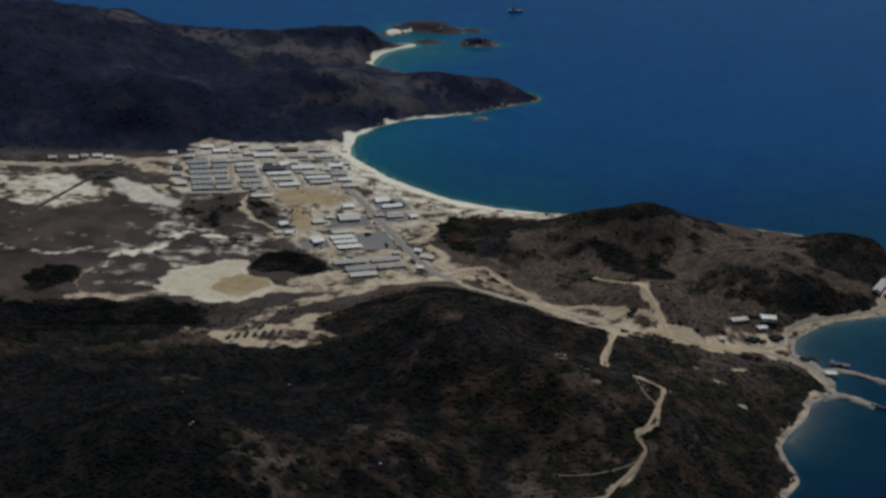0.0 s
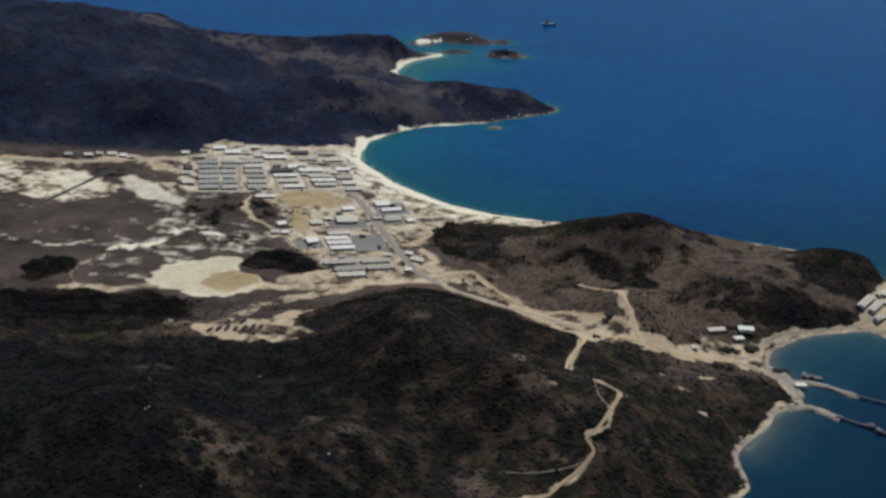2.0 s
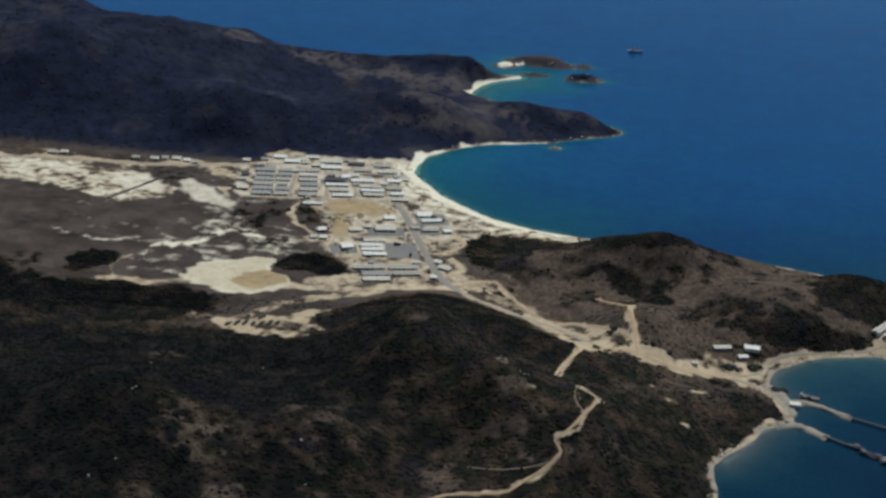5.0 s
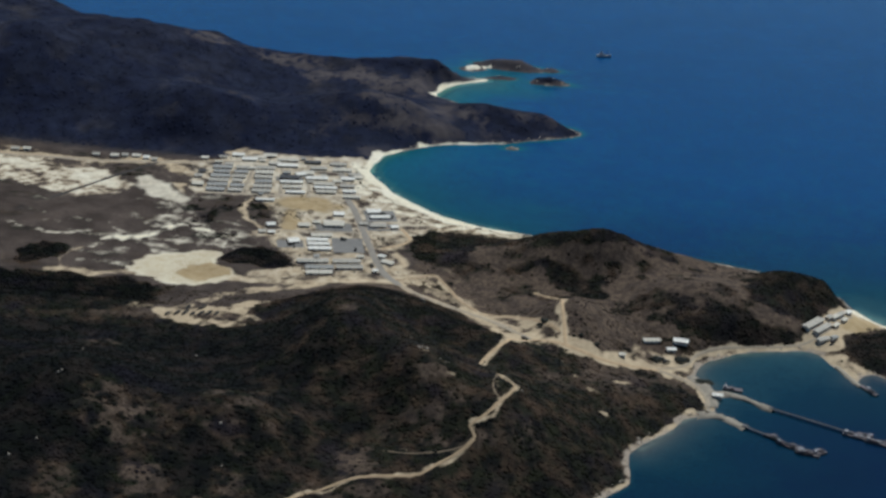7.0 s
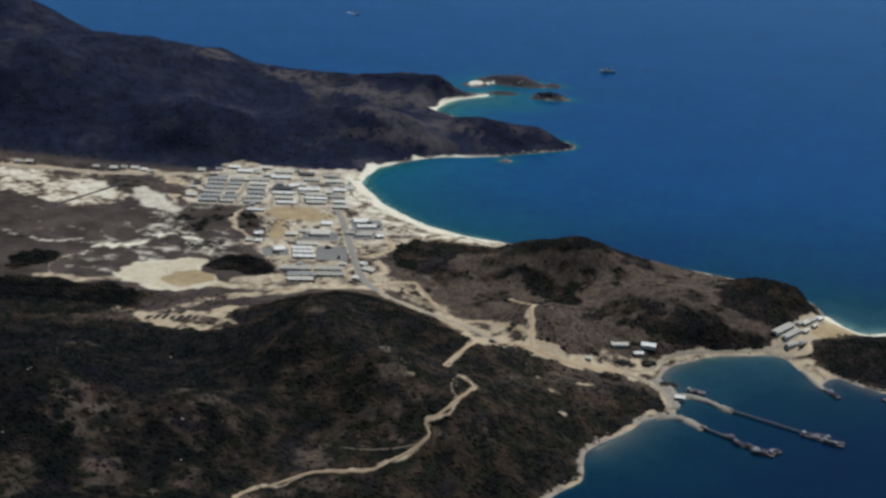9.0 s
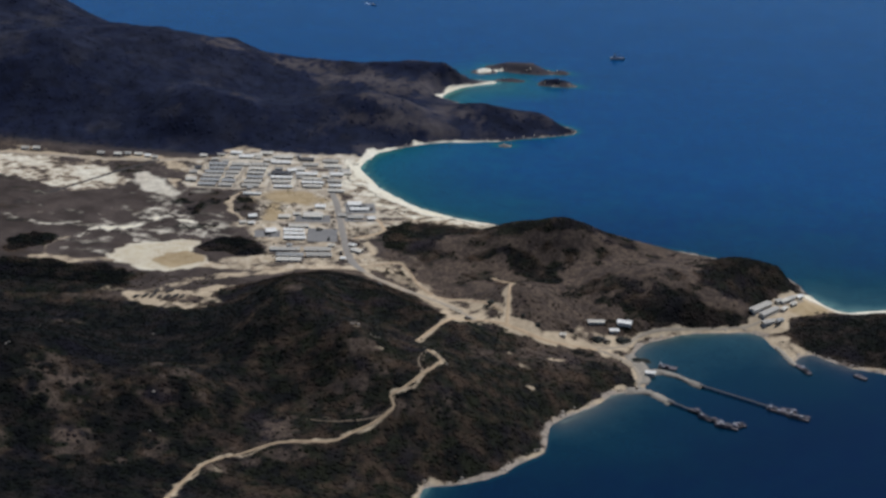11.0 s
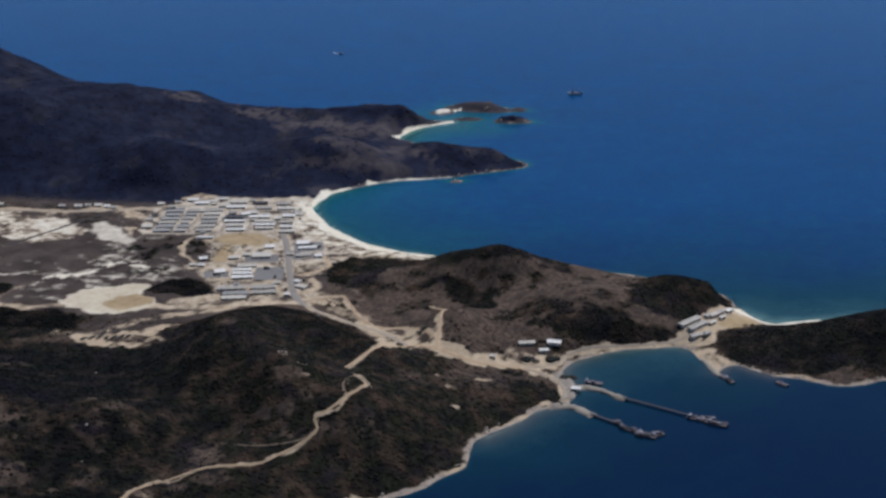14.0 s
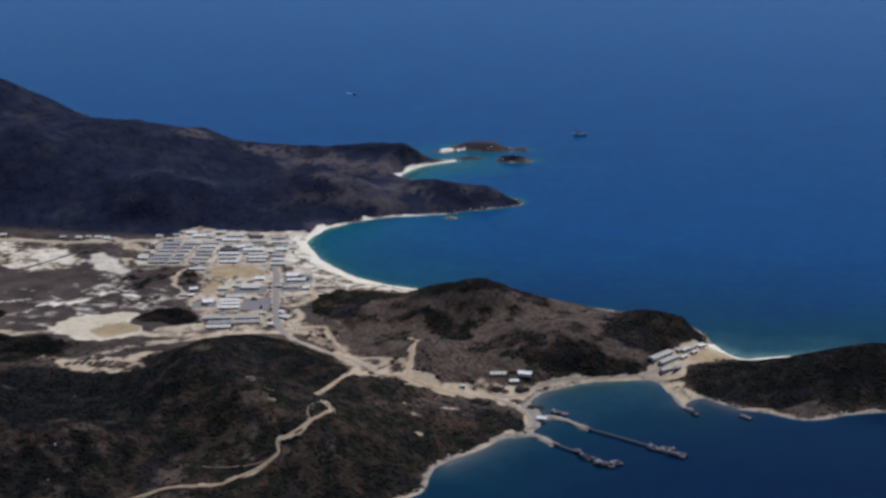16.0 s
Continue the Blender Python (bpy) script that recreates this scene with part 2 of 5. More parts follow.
GREY_ROAD = plain("grey_gravel_road", (0.325, 0.27, 0.195), 0.95, 0, 0.25, 9, 1.2)
TRACK_DUST = plain("bare_earth_track", (0.43, 0.31, 0.182), 0.95, 0, 0.35, 7, 1.2)
FAINT_TRACK = plain("faint_earth_path", (0.21, 0.155, 0.10), 0.95, 0, 0.35, 7, 1.2)
RUBBLE = plain("rubble_fill", (0.31, 0.27, 0.21), 0.95, 0, 0.5, 6, 1.0)
PIER_WOOD = plain("grey_pier_timber", (0.058, 0.056, 0.064), 0.9)
PILE_WOOD = plain("tarred_pile", (0.04, 0.036, 0.032), 0.8)
RUST = plain("rusty_deck_steel", (0.115, 0.095, 0.10), 0.8, 0, 0.4)
HULL = plain("dark_hull_paint", (0.04, 0.037, 0.04), 0.6)
SHIP_GREY = plain("grey_ship_paint", (0.34, 0.35, 0.36), 0.6)
PALE_PAINT = plain("pale_ship_paint", (0.24, 0.23, 0.24), 0.6)
FOAM = plain("sea_foam", (0.40, 0.44, 0.46), 0.8)
TRUCK_PAINT = plain("drab_truck_paint", (0.06, 0.06, 0.04), 0.6)
BUSH_LEAF = plain("dark_bush_leaves", (0.022, 0.024, 0.016), 0.95, 0, 0.4, 2.0, 0.6)
RUBBER = plain("tyre_rubber", (0.02, 0.02, 0.02), 0.9)
BOULDER = plain("pale_granite", (0.40, 0.34, 0.27), 0.9, 0, 0.35, 5, 0.8)


# ---------------------------------------------------------------- lie of the land
def smooth(a, b, x):
    t = np.clip((x - a) / (b - a), 0.0, 1.0)
    return t * t * (3 - 2 * t)


LATTICE = np.random.RandomState(7).rand(256, 256)


def value_noise(x, y):
    xi, yi = np.floor(x).astype(int), np.floor(y).astype(int)
    u, v = x - xi, y - yi
    u, v = u * u * (3 - 2 * u), v * v * (3 - 2 * v)
    a, b = LATTICE[xi % 256, yi % 256], LATTICE[(xi + 1) % 256, yi % 256]
    c, d = LATTICE[xi % 256, (yi + 1) % 256], LATTICE[(xi + 1) % 256, (yi + 1) % 256]
    return (a * (1 - u) + b * u) * (1 - v) + (c * (1 - u) + d * u) * v


def fbm(x, y, size, octaves=4):
    """Layered noise, about -1 to 1, whose largest swellings are size metres across."""
    total, weight = 0.0, 1.0
    for n in range(octaves):
        total = total + weight * (2 * value_noise(x / size + 17.3 * n, y / size + 5.1 * n) - 1)
        size, weight = size / 2.1, weight * 0.5
    return total / 1.4


def spline(points, step=8.0, closed=False):
    p = np.array(points, float)
    n, out = len(p), []
    for i in range(n if closed else n - 1):
        if closed:
            a, b, c, d = p[i - 1], p[i], p[(i + 1) % n], p[(i + 2) % n]
        else:
            a, b, c, d = p[max(i - 1, 0)], p[i], p[i + 1], p[min(i + 2, n - 1)]
        for t in np.linspace(0, 1, max(2, int(np.linalg.norm(c - b) / step)), endpoint=False):
            out.append(0.5 * (2 * b + (c - a) * t + (2 * a - 5 * b + 4 * c - d) * t**2 + (3 * b - a - 3 * c + d) * t**3))
    if not closed:
        out.append(p[-1])
    return np.array(out)


def line_distance(x, y, line, closed=False, reach=None):
    """Distance of the places to a line of points."""
    best = np.full(x.shape, 1e9)
    ends = np.roll(line, -1, 0) if closed else line[1:]
    for (ax, ay), (bx, by) in zip(line, ends):
        dx, dy = bx - ax, by - ay
        t = np.clip(((x - ax) * dx + (y - ay) * dy) / (dx * dx + dy * dy + 1e-9), 0, 1)
        best = np.minimum(best, (x - ax - t * dx) ** 2 + (y - ay - t * dy) ** 2)
    return np.sqrt(best)


def inside(x, y, poly):
    odd = np.zeros(x.shape, bool)
    for (ax, ay), (bx, by) in zip(poly, np.roll(poly, -1, 0)):
        if ay != by:
            odd ^= ((ay > y) != (by > y)) & (x < (bx - ax) * (y - ay) / (by - ay) + ax)
    return odd


def signed(x, y, poly):
    """Distance to the rim of an area, positive within."""
    d = line_distance(x, y, poly, True)
    return np.where(inside(x, y, poly), d, -d)


def oval(x, y, cx, cy, rx, ry, turn=0.0):
    """Positive within an oval: 1 at its middle, 0 on its rim."""
    c, s = math.cos(radians(turn)), math.sin(radians(turn))
    u, v = (x - cx) * c + (y - cy) * s, (y - cy) * c - (x - cx) * s
    return 1 - np.sqrt((u / rx) ** 2 + (v / ry) ** 2)


# The coast, walked round with the land to the right.
FAR_SHORE = [(-1650, 3300), (-1250, 3190), (-1000, 3110), (-814, 3055), (-663, 2985), (-516, 2925), (-397, 2885), (-261, 2868), (-186, 2882), (-99, 2888), (-40, 2884)]
FAR_BEACH = [(-24, 2874), (-58, 2852), (-86, 2825), (-106, 2792), (-112, 2769)]
CAPE = [(-98, 2754), (-60, 2730), (-10, 2716), (40, 2697), (85, 2664), (126, 2627), (78, 2594), (34, 2570), (-1, 2550), (-36, 2539), (-79, 2527), (-121, 2507)]
BAY = [(-158, 2476), (-181, 2450), (-192, 2406), (-186, 2371), (-162, 2320), (-127, 2269), (-86, 2231), (-37, 2206), (0, 2194)]
HEAD_NORTH = [(40, 2186), (95, 2182), (173, 2167), (239, 2151), (288, 2137), (350, 2112), (400, 2085), (427, 2055), (430, 2037)]
ISTHMUS_NORTH = [(440, 2008), (461, 1986), (482, 1976), (540, 1990), (602, 2008), (663, 2022), (760, 2020), (860, 1970)]
HEAD_EAST = [(845, 1880), (740, 1832), (639, 1823), (594, 1806), (539, 1789), (494, 1807), (467, 1811), (440, 1830), (424, 1841), (411, 1838), (404, 1824), (399, 1808), (391, 1822), (384, 1838), (376, 1858)]
HARBOUR = [(367, 1882), (351, 1891), (324, 1884), (289, 1875), (255, 1858), (228, 1834), (213, 1797), (221, 1776), (230, 1756), (228, 1735), (222, 1712)]
WEST_SHORE = [(206, 1704), (187, 1688), (162, 1650), (136, 1618), (127, 1594), (124, 1572), (122, 1548), (111, 1531), (99, 1516), (88, 1499), (66, 1482), (42, 1469), (16, 1458), (6, 1450), (3, 1430), (5, 1408), (-6, 1370), (-30, 1320), (-70, 1260), (-140, 1180), (-300, 1080), (-700, 950), (-1650, 900)]
COAST = spline(FAR_SHORE + FAR_BEACH + CAPE + BAY + HEAD_NORTH + ISTHMUS_NORTH + HEAD_EAST + HARBOUR + WEST_SHORE, 14.0, True)
# Islands: middle, half-lengths, turn, height.
ISLES = [(12, 2966, 64, 24, -8, 10), (-52, 2942, 26, 15, 30, 3), (70, 2886, 28, 12, 4, 9), (92, 2885, 22, 9, 0, 6), (-4, 2893, 28, 9, 6, 3), (84, 2962, 18, 9, 0, 4), (13, 2532, 11, 5, 8, 2.5)]
# Hills: middle, half-lengths, turn, height.
NEAR_HILLS = [
    (-181, 1755, 78, 141, 0, 64.9),
    (-447, 1568, 136, 116, 0, 72.3),
    (-21, 1626, 112, 114, 0, 49.7),
    (-290, 1465, 170, 72, 0, 11.2),
    (-12, 1767, 84, 54, -25, 18.6),
    (-297, 1267, 260, 117, 0, 34.0),
    (-897, 1502, 254, 252, 0, 23.4),
    (-98, 1661, 44, 70, 0, 35.7),
    (-267, 1553, 67, 57, 0, 33.9),
    (-111, 1489, 59, 44, 0, 14.1),
    (-26, 1563, 52, 53, 0, 12.0),
    (-496, 1403, 122, 81, 0, 21.4),
    (123, 1719, 59, 41, 0, 8.8),
    (-245, 1762, 75, 50, 0, 1.3),
    (-69, 1834, 115, 38, -40, 16.7),
]
HEADLANDS = [
    (122, 2077, 138, 52, 0, 43.2),
    (352, 2021, 55, 41, -20, 31.3),
    (241, 1961, 105, 68, 0, 43.6),
    (77, 1861, 50, 76, 0, 42.6),
    (647, 1921, 123, 62, 5, 42.7),
    (121, 2054, 39, 40, 0, 17.7),
    (237, 1880, 60, 38, 0, 8.8),
    (-39, 2164, 40, 38, 0, 6.4),
    (46, 2104, 38, 38, 0, 8.6),
    (402, 2030, 34, 30, 0, 14.6),
]
FAR_HILLS = [
    (-18, 2642, 89, 38, -15, 26.5),
    (-430, 2520, 130, 70, 0, 46.9),
    (-539, 2760, 145, 123, 0, 66.2),
    (-907, 2865, 156, 164, 0, 123.7),
    (-216, 2760, 136, 63, 0, 18.6),
    (-776, 2596, 221, 131, 0, 98.5),
    (-212, 2586, 117, 67, 0, 50.5),
    (-691, 2800, 126, 130, 0, 36.2),
    (-490, 2465, 80, 50, 0, 20.7),
    (-322, 2837, 110, 40, 0, 21.6),
    (-182, 2839, 75, 36, 0, 25.1),
    (-483, 2829, 30, 32, 0, 10.5),
    (-109, 2851, 45, 28, 0, 22.6),
    (70, 2640, 46, 20, -28, 12.0),
]
HILLS = NEAR_HILLS + HEADLANDS + FAR_HILLS
TOWN_FLAT = np.array([(-470, 2420), (-215, 2445), (-120, 2250), (-60, 2195), (-110, 2120), (-120, 1990), (-200, 1955), (-300, 1880), (-420, 1850), (-560, 1900), (-720, 1960), (-780, 2330)], float)


def shore_distance(x, y):
    """Metres inland (positive) or out at sea (negative), with a ragged edge."""
    wx, wy = x + 5 * fbm(x, y, 45, 3), y + 5 * fbm(x + 300, y, 45, 3)
    d = signed(wx, wy, COAST)
    for cx, cy, rx, ry, turn, _ in ISLES:
        d = np.maximum(d, oval(wx, wy, cx, cy, rx, ry, turn) * min(rx, ry))
    return d


def hill_shape(x, y, hill):
    cx, cy, rx, ry, turn, _ = hill
    return np.exp(-((1 - oval(x, y, cx, cy, rx, ry, turn)) ** 2))


def ground_height(x, y, shore=None):
    d = shore_distance(x, y) if shore is None else shore
    rise = sum(h[5] * hill_shape(x, y, h) for h in HILLS)
    flat = 1 - smooth(-25, 35, signed(x, y, TOWN_FLAT))
    rise = rise * flat
    rise = rise + 2.6 * fbm(x + 60, y, 36, 4) * smooth(2440, 2560, y) * smooth(14, 40, rise)
    rise = rise + (fbm(x, y, 90, 5) * 0.09 + fbm(x + 900, y, 260, 2) * 0.03) * rise * smooth(4, 25, rise)
    crag = 0.0
    for cx, cy, rx, ry, turn, h in ISLES:
        crag = crag + h * smooth(0, 0.7, oval(x, y, cx, cy, rx, ry, turn)) * (1 + 0.35 * fbm(x, y, 12, 3))
    low = 4.0 * (1 - np.exp(-np.maximum(d, 0) / 20)) + 0.6 * fbm(x, y, 60, 3) * smooth(10, 40, d)
    return np.where(d > 0, low + rise * smooth(0, 38, d) + crag, np.maximum(d * 0.16, -7))

# ---------------------------------------------------------------- land and sea
def fill_mesh(name, verts, tris, mat):
    me = bpy.data.meshes.new(name)
    verts, tris = np.asarray(verts, np.float32) * PLAN, np.asarray(tris, np.int32)
    me.vertices.add(len(verts))
    me.vertices.foreach_set("co", verts.ravel())
    k = tris.shape[1]
    me.loops.add(tris.size)
    me.loops.foreach_set("vertex_index", tris.ravel())
    me.polygons.add(len(tris))
    me.polygons.foreach_set("loop_start", np.arange(0, tris.size, k, dtype=np.int32))
    me.update(calc_edges=True)
    me.materials.append(mat)
    return me


def colour_layer(me, name, r, g, b, a):
    layer = me.color_attributes.new(name, "FLOAT_COLOR", "POINT")
    layer.data.foreach_set("color", np.stack([r, g, b, a], 1).astype(np.float32).ravel())


def steps(*runs):
    """Grid lines: runs of (from, to, step)."""
    return np.concatenate([np.arange(a, b, s) for a, b, s in runs])


def sheet(xs, ys):
    gx, gy = np.meshgrid(xs, ys, indexing="ij")
    i = np.arange(len(xs) * len(ys)).reshape(len(xs), len(ys))
    quads = np.stack([i[:-1, :-1], i[1:, :-1], i[1:, 1:], i[:-1, 1:]], -1).reshape(-1, 4)
    return gx.ravel(), gy.ravel(), quads


def kept(verts, quads, keep):
    """Only the faces that touch kept corners, without loose corners."""
    quads = quads[keep[quads].any(1)]
    used = np.unique(quads)
    index = np.zeros(len(verts), int)
    index[used] = np.arange(len(used))
    return used, index[quads]


# Ways over the land.
MAIN_ROAD = [(-244, 2405), (-241, 2386), (-233, 2355), (-221, 2285), (-213, 2246), (-204, 2218), (-187, 2146), (-175, 2095), (-164, 2050), (-151, 2010), (-130, 1970), (-110, 1948), (-88, 1932), (-50, 1913), (-12, 1885), (12, 1842), (26, 1808)]
HARBOUR_ROAD = [(26, 1808), (61, 1794), (82, 1787), (111, 1785), (143, 1794), (172, 1797), (196, 1788), (212, 1770), (222, 1742), (222, 1722)]
SHORE_ROAD = [(160, 1798), (186, 1806), (206, 1822), (222, 1848), (252, 1868), (290, 1883), (325, 1891), (352, 1901), (372, 1915), (400, 1950), (425, 1980)]
NORTH_ROAD = [(-900, 2310), (-780, 2318), (-712, 2326), (-634, 2331), (-554, 2334), (-453, 2352), (-384, 2372), (-250, 2392)]
UPPER_TRACK = [(26, 1800), (4, 1780), (-10, 1754), (-25, 1731), (-33, 1703)]
HILL_TRACK = [(-15, 1661), (-5, 1643), (3, 1624), (-5, 1602), (-19, 1577), (-31, 1561), (-42, 1552), (-36, 1540), (-46, 1527), (-68, 1508), (-88, 1485), (-110, 1478), (-133, 1477), (-154, 1475), (-180, 1457), (-207, 1437), (-220, 1404), (-227, 1360), (-232, 1300), (-240, 1200)]
LOOP_PATH = [(-14, 1655), (-19, 1631), (-19, 1607), (-11, 1592)]
TRACK_BRANCH = [(-47, 1529), (-61, 1524), (-86, 1519), (-104, 1519), (-121, 1524)]
SPUR_TRACK = [(64, 1796), (63, 1825), (62, 1849), (62, 1878), (64, 1905), (67, 1936)]
SPUR_TOP = [(34, 1980), (48, 1966), (58, 1956), (67, 1936), (82, 1926)]
BYPASS = [(-28, 1913), (-14, 1908), (8, 1901), (26, 1878), (42, 1844), (58, 1818)]
SAND_LANE = [(-140, 1972), (-200, 1962), (-262, 1945), (-320, 1925), (-360, 1893), (-400, 1862)]
CAMP_LANE = [(-170, 2158), (-150, 2162), (-137, 2160), (-128, 2140), (-124, 2128), (-134, 2109), (-160, 2089)]
EAST_LANE = [(-137, 2080), (-128, 2056), (-126, 2040), (-140, 2012), (-113, 2000), (-82, 1972)]
LOOP_LANE = [(-137, 1992), (-113, 2000), (-92, 2014), (-80, 2000), (-68, 1977), (-56, 1945), (-34, 1918)]
RING_PATH = [(-85, 2021), (-74, 2028), (-60, 2022), (-55, 2001), (-62, 1975)]
DITCH = [(-606, 2176), (-575, 2224), (-545, 2270), (-515, 2312), (-490, 2346)]
WOOD_PATH = [(-345, 2235), (-352, 2190), (-338, 2150), (-318, 2130)]
TOWN = np.array([(-440, 2345), (-385, 2402), (-215, 2428), (-200, 2385), (-150, 2275), (-92, 2205), (-112, 2140), (-138, 2090), (-120, 2015), (-100, 1988), (-150, 1972), (-270, 1960), (-345, 1940), (-300, 2005), (-262, 2015), (-290, 2065), (-330, 2105), (-312, 2160), (-330, 2228), (-432, 2238)], float)
JUNCTION = np.array([(-60, 1930), (-28, 1916), (-7, 1894), (18, 1852), (37, 1821), (62, 1806), (82, 1798), (111, 1796), (140, 1803), (176, 1806), (205, 1794), (214, 1768), (196, 1776), (170, 1789), (140, 1786), (104, 1777), (76, 1778), (56, 1781), (36, 1780), (15, 1768), (-4, 1764), (-4, 1790), (-22, 1868), (-50, 1904), (-100, 1938)], float)
BYPASS_FILL = np.array([(-28, 1913), (8, 1903), (28, 1880), (45, 1845), (60, 1818), (30, 1825), (10, 1850), (-10, 1890)], float)
SHED_YARD = np.array([(111, 1796), (130, 1822), (150, 1846), (172, 1845), (205, 1848), (217, 1838), (208, 1808), (176, 1800), (140, 1792)], float)
ISTHMUS = np.array([(352, 1895), (376, 1888), (391, 1897), (406, 1926), (443, 1962), (478, 1974), (440, 2010), (410, 1990), (372, 1945), (354, 1913)], float)
SPIT = np.array([(352, 1896), (376, 1894), (392, 1893), (404, 1862), (424, 1846), (440, 1832), (424, 1840), (411, 1837), (404, 1822), (400, 1806), (394, 1812), (385, 1834), (376, 1857), (366, 1883)], float)
# Bare and pale patches: middle, half-lengths, turn, strength.
PALE = [(-56, 2938, 14, 10, 20, 1.2), (-30, 2950, 12, 6, 0, 0.9)]
PIT = np.array([(-463, 1966), (-461, 1992), (-437, 2017), (-393, 2031), (-369, 2047), (-354, 2026), (-360, 1999), (-341, 1984), (-329, 1960), (-368, 1934), (-408, 1934), (-440, 1947)], float)
PIT_FLOOR = np.array([(-404, 1970), (-392, 1991), (-362, 1999), (-341, 1984), (-338, 1963), (-373, 1948)], float)
NW_SAND = np.array([(-820, 2318), (-700, 2323), (-591, 2334), (-557, 2332), (-557, 2304), (-536, 2287), (-512, 2240), (-543, 2197), (-577, 2190), (-611, 2202), (-640, 2226), (-700, 2236), (-820, 2240)], float)
SAND_APRON = np.array([(-506, 2335), (-449, 2351), (-441, 2306), (-455, 2290), (-474, 2299)], float)
CLAY = np.array([(-464, 2266), (-438, 2270), (-434, 2225), (-450, 2238)], float)
WEDGE = np.array([(-549, 2305), (-541, 2328), (-490, 2343), (-482, 2298), (-511, 2292), (-519, 2269), (-542, 2275)], float)
PALE_FLAT = np.array([(-513, 2270), (-495, 2284), (-456, 2257), (-435, 2229), (-429, 2203), (-457, 2198), (-484, 2216), (-509, 2247)], float)
PIT_WOOD = np.array([(-360, 2024), (-336, 2053), (-303, 2061), (-276, 2039), (-269, 2016), (-296, 2001), (-340, 2001)], float)
LONE_WOOD = np.array([(-609, 1996), (-602, 2018), (-574, 2031), (-546, 2015), (-543, 1994), (-573, 1978), (-579, 1957), (-595, 1959)], float)
WEST_THICKET = np.array([(-424, 2189), (-403, 2230), (-363, 2238), (-358, 2191), (-363, 2148), (-405, 2140)], float)
EAST_THICKET = np.array([(-351, 2199), (-333, 2219), (-312, 2202), (-318, 2165), (-344, 2166)], float)
# Streaks of pale sand: from, to, half-width, strength.
STREAKS = [(-645, 2087, -572, 2062, 4.5, 0.95), (-572, 2062, -537, 2071, 5.5, 0.9), (-436, 2196, -391, 2120, 6, 0.55), (-443, 2102, -425, 2117, 8, 1.25), (-425, 2117, -380, 2109, 6, 1.15), (-380, 2109, -335, 2106, 4, 0.8), (-488, 2059, -453, 2077, 11, 1.45), (-512, 2034, -501, 2057, 6, 1.25), (-521, 2025, -519, 2027, 5, 1.0), (-517, 2106, -475, 2061, 3.5, 0.4), (-448, 2032, -428, 2027, 6, 0.6), (-594, 2093, -578, 2096, 4, 0.5), (-440, 2070, -360, 2062, 11, 0.7), (-460, 2050, -425, 2040, 9, 0.6)]
FAINT_STREAKS = [(-402, 2168, -345, 2128, 5, 0.5), (-442, 2150, -398, 2122, 10, 0.6), (-392, 2098, -330, 2094, 9, 0.55), (-430, 2066, -350, 2084, 11, 0.6), (-470, 2195, -430, 2170, 12, 0.5), (-530, 2010, -480, 2020, 10, 0.45), (-520, 1985, -470, 1978, 9, 0.45), (-385, 2140, -352, 2150, 7, 0.45)]
LOOP_TRACK = [(-531, 2020), (-545, 1998), (-545, 1971), (-536, 1953), (-520, 1946)]
BARE = [(-500, 1950, 60, 8, 4, 0.75), (-660, 2330, 170, 9, 2, 1.0), (-430, 1865, 20, 9, 5, 0.4), (-290, 1962, 100, 10, 4, 0.95), (-200, 1974, 60, 12, 4, 0.9), (-120, 1998, 34, 22, 0, 0.8), (-520, 2352, 40, 8, 6, 1.0), (-690, 2350, 30, 6, 0, 0.9), (-70, 1950, 40, 14, -40, 0.5), (-374, 2408, 24, 7, 4, 0.9)]
BERM_SAND = np.array([(-409, 1847), (-402, 1876), (-372, 1889), (-333, 1873), (-300, 1902), (-286, 1896), (-305, 1862), (-276, 1821), (-318, 1819), (-368, 1834), (-402, 1832)], float)
OCHRE = [(432, 1962, 30, 14, 48, 0.9), (-272, 2226, 43, 29, 8, 1.0), (-288, 2170, 14, 42, 8, 0.8)]
DARK_WOODS = [(-370, 2095, 36, 16, 5, 0.8), (-570, 1890, 150, 46, 0, 1.5), (-455, 1900, 50, 30, 4, 1.4), (-720, 1930, 90, 70, 0, 1.4)]
HEAD_WOODS = [(20, 2032, 20, 8, 0, 1.0), (169, 2032, 12, 9, 0, 1.2), (162, 1947, 10, 8, 0, 1.2), (182, 1924, 12, 9, 0, 1.3), (220, 1984, 13, 8, 0, 1.2), (203, 2059, 12, 8, 0, 1.1), (101, 2034, 10, 6, 0, 1.0), (166, 2012, 9, 7, 0, 1.1), (130, 2020, 8, 6, 0, 1.0), (240, 2040, 11, 7, 0, 1.0), (255, 1965, 9, 7, 0, 1.0), (-79, 2065, 40, 30, 0, 0.75), (45, 2066, 60, 12, 0, 0.8), (600, 1912, 212, 80, 5, 1.7), (40, 1846, 12, 9, 0, 1.2), (171, 1822, 8, 6, 0, 1.3), (199, 1828, 8, 5, 0, 1.2), (223, 1784, 9, 5, 0, 1.3)]
SADDLE_WOOD = np.array([(38, 2035), (59, 2043), (86, 2026), (113, 2003), (129, 1965), (112, 1946), (86, 1968), (59, 2007)], float)
HARBOUR_WOOD = np.array([(204, 1903), (238, 1925), (273, 1927), (322, 1919), (345, 1912), (330, 1893), (279, 1881), (226, 1872), (206, 1880)], float)
POINT_WOOD = np.array([(397, 1896), (400, 1882), (410, 1861), (430, 1847), (461, 1838), (486, 1821), (510, 1806), (560, 1830), (520, 1930), (440, 1945)], float)
KNOLL_WOOD = np.array([(287, 2020), (330, 2075), (400, 2062), (428, 2030), (416, 1992), (375, 1928), (331, 1946), (288, 1948)], float)
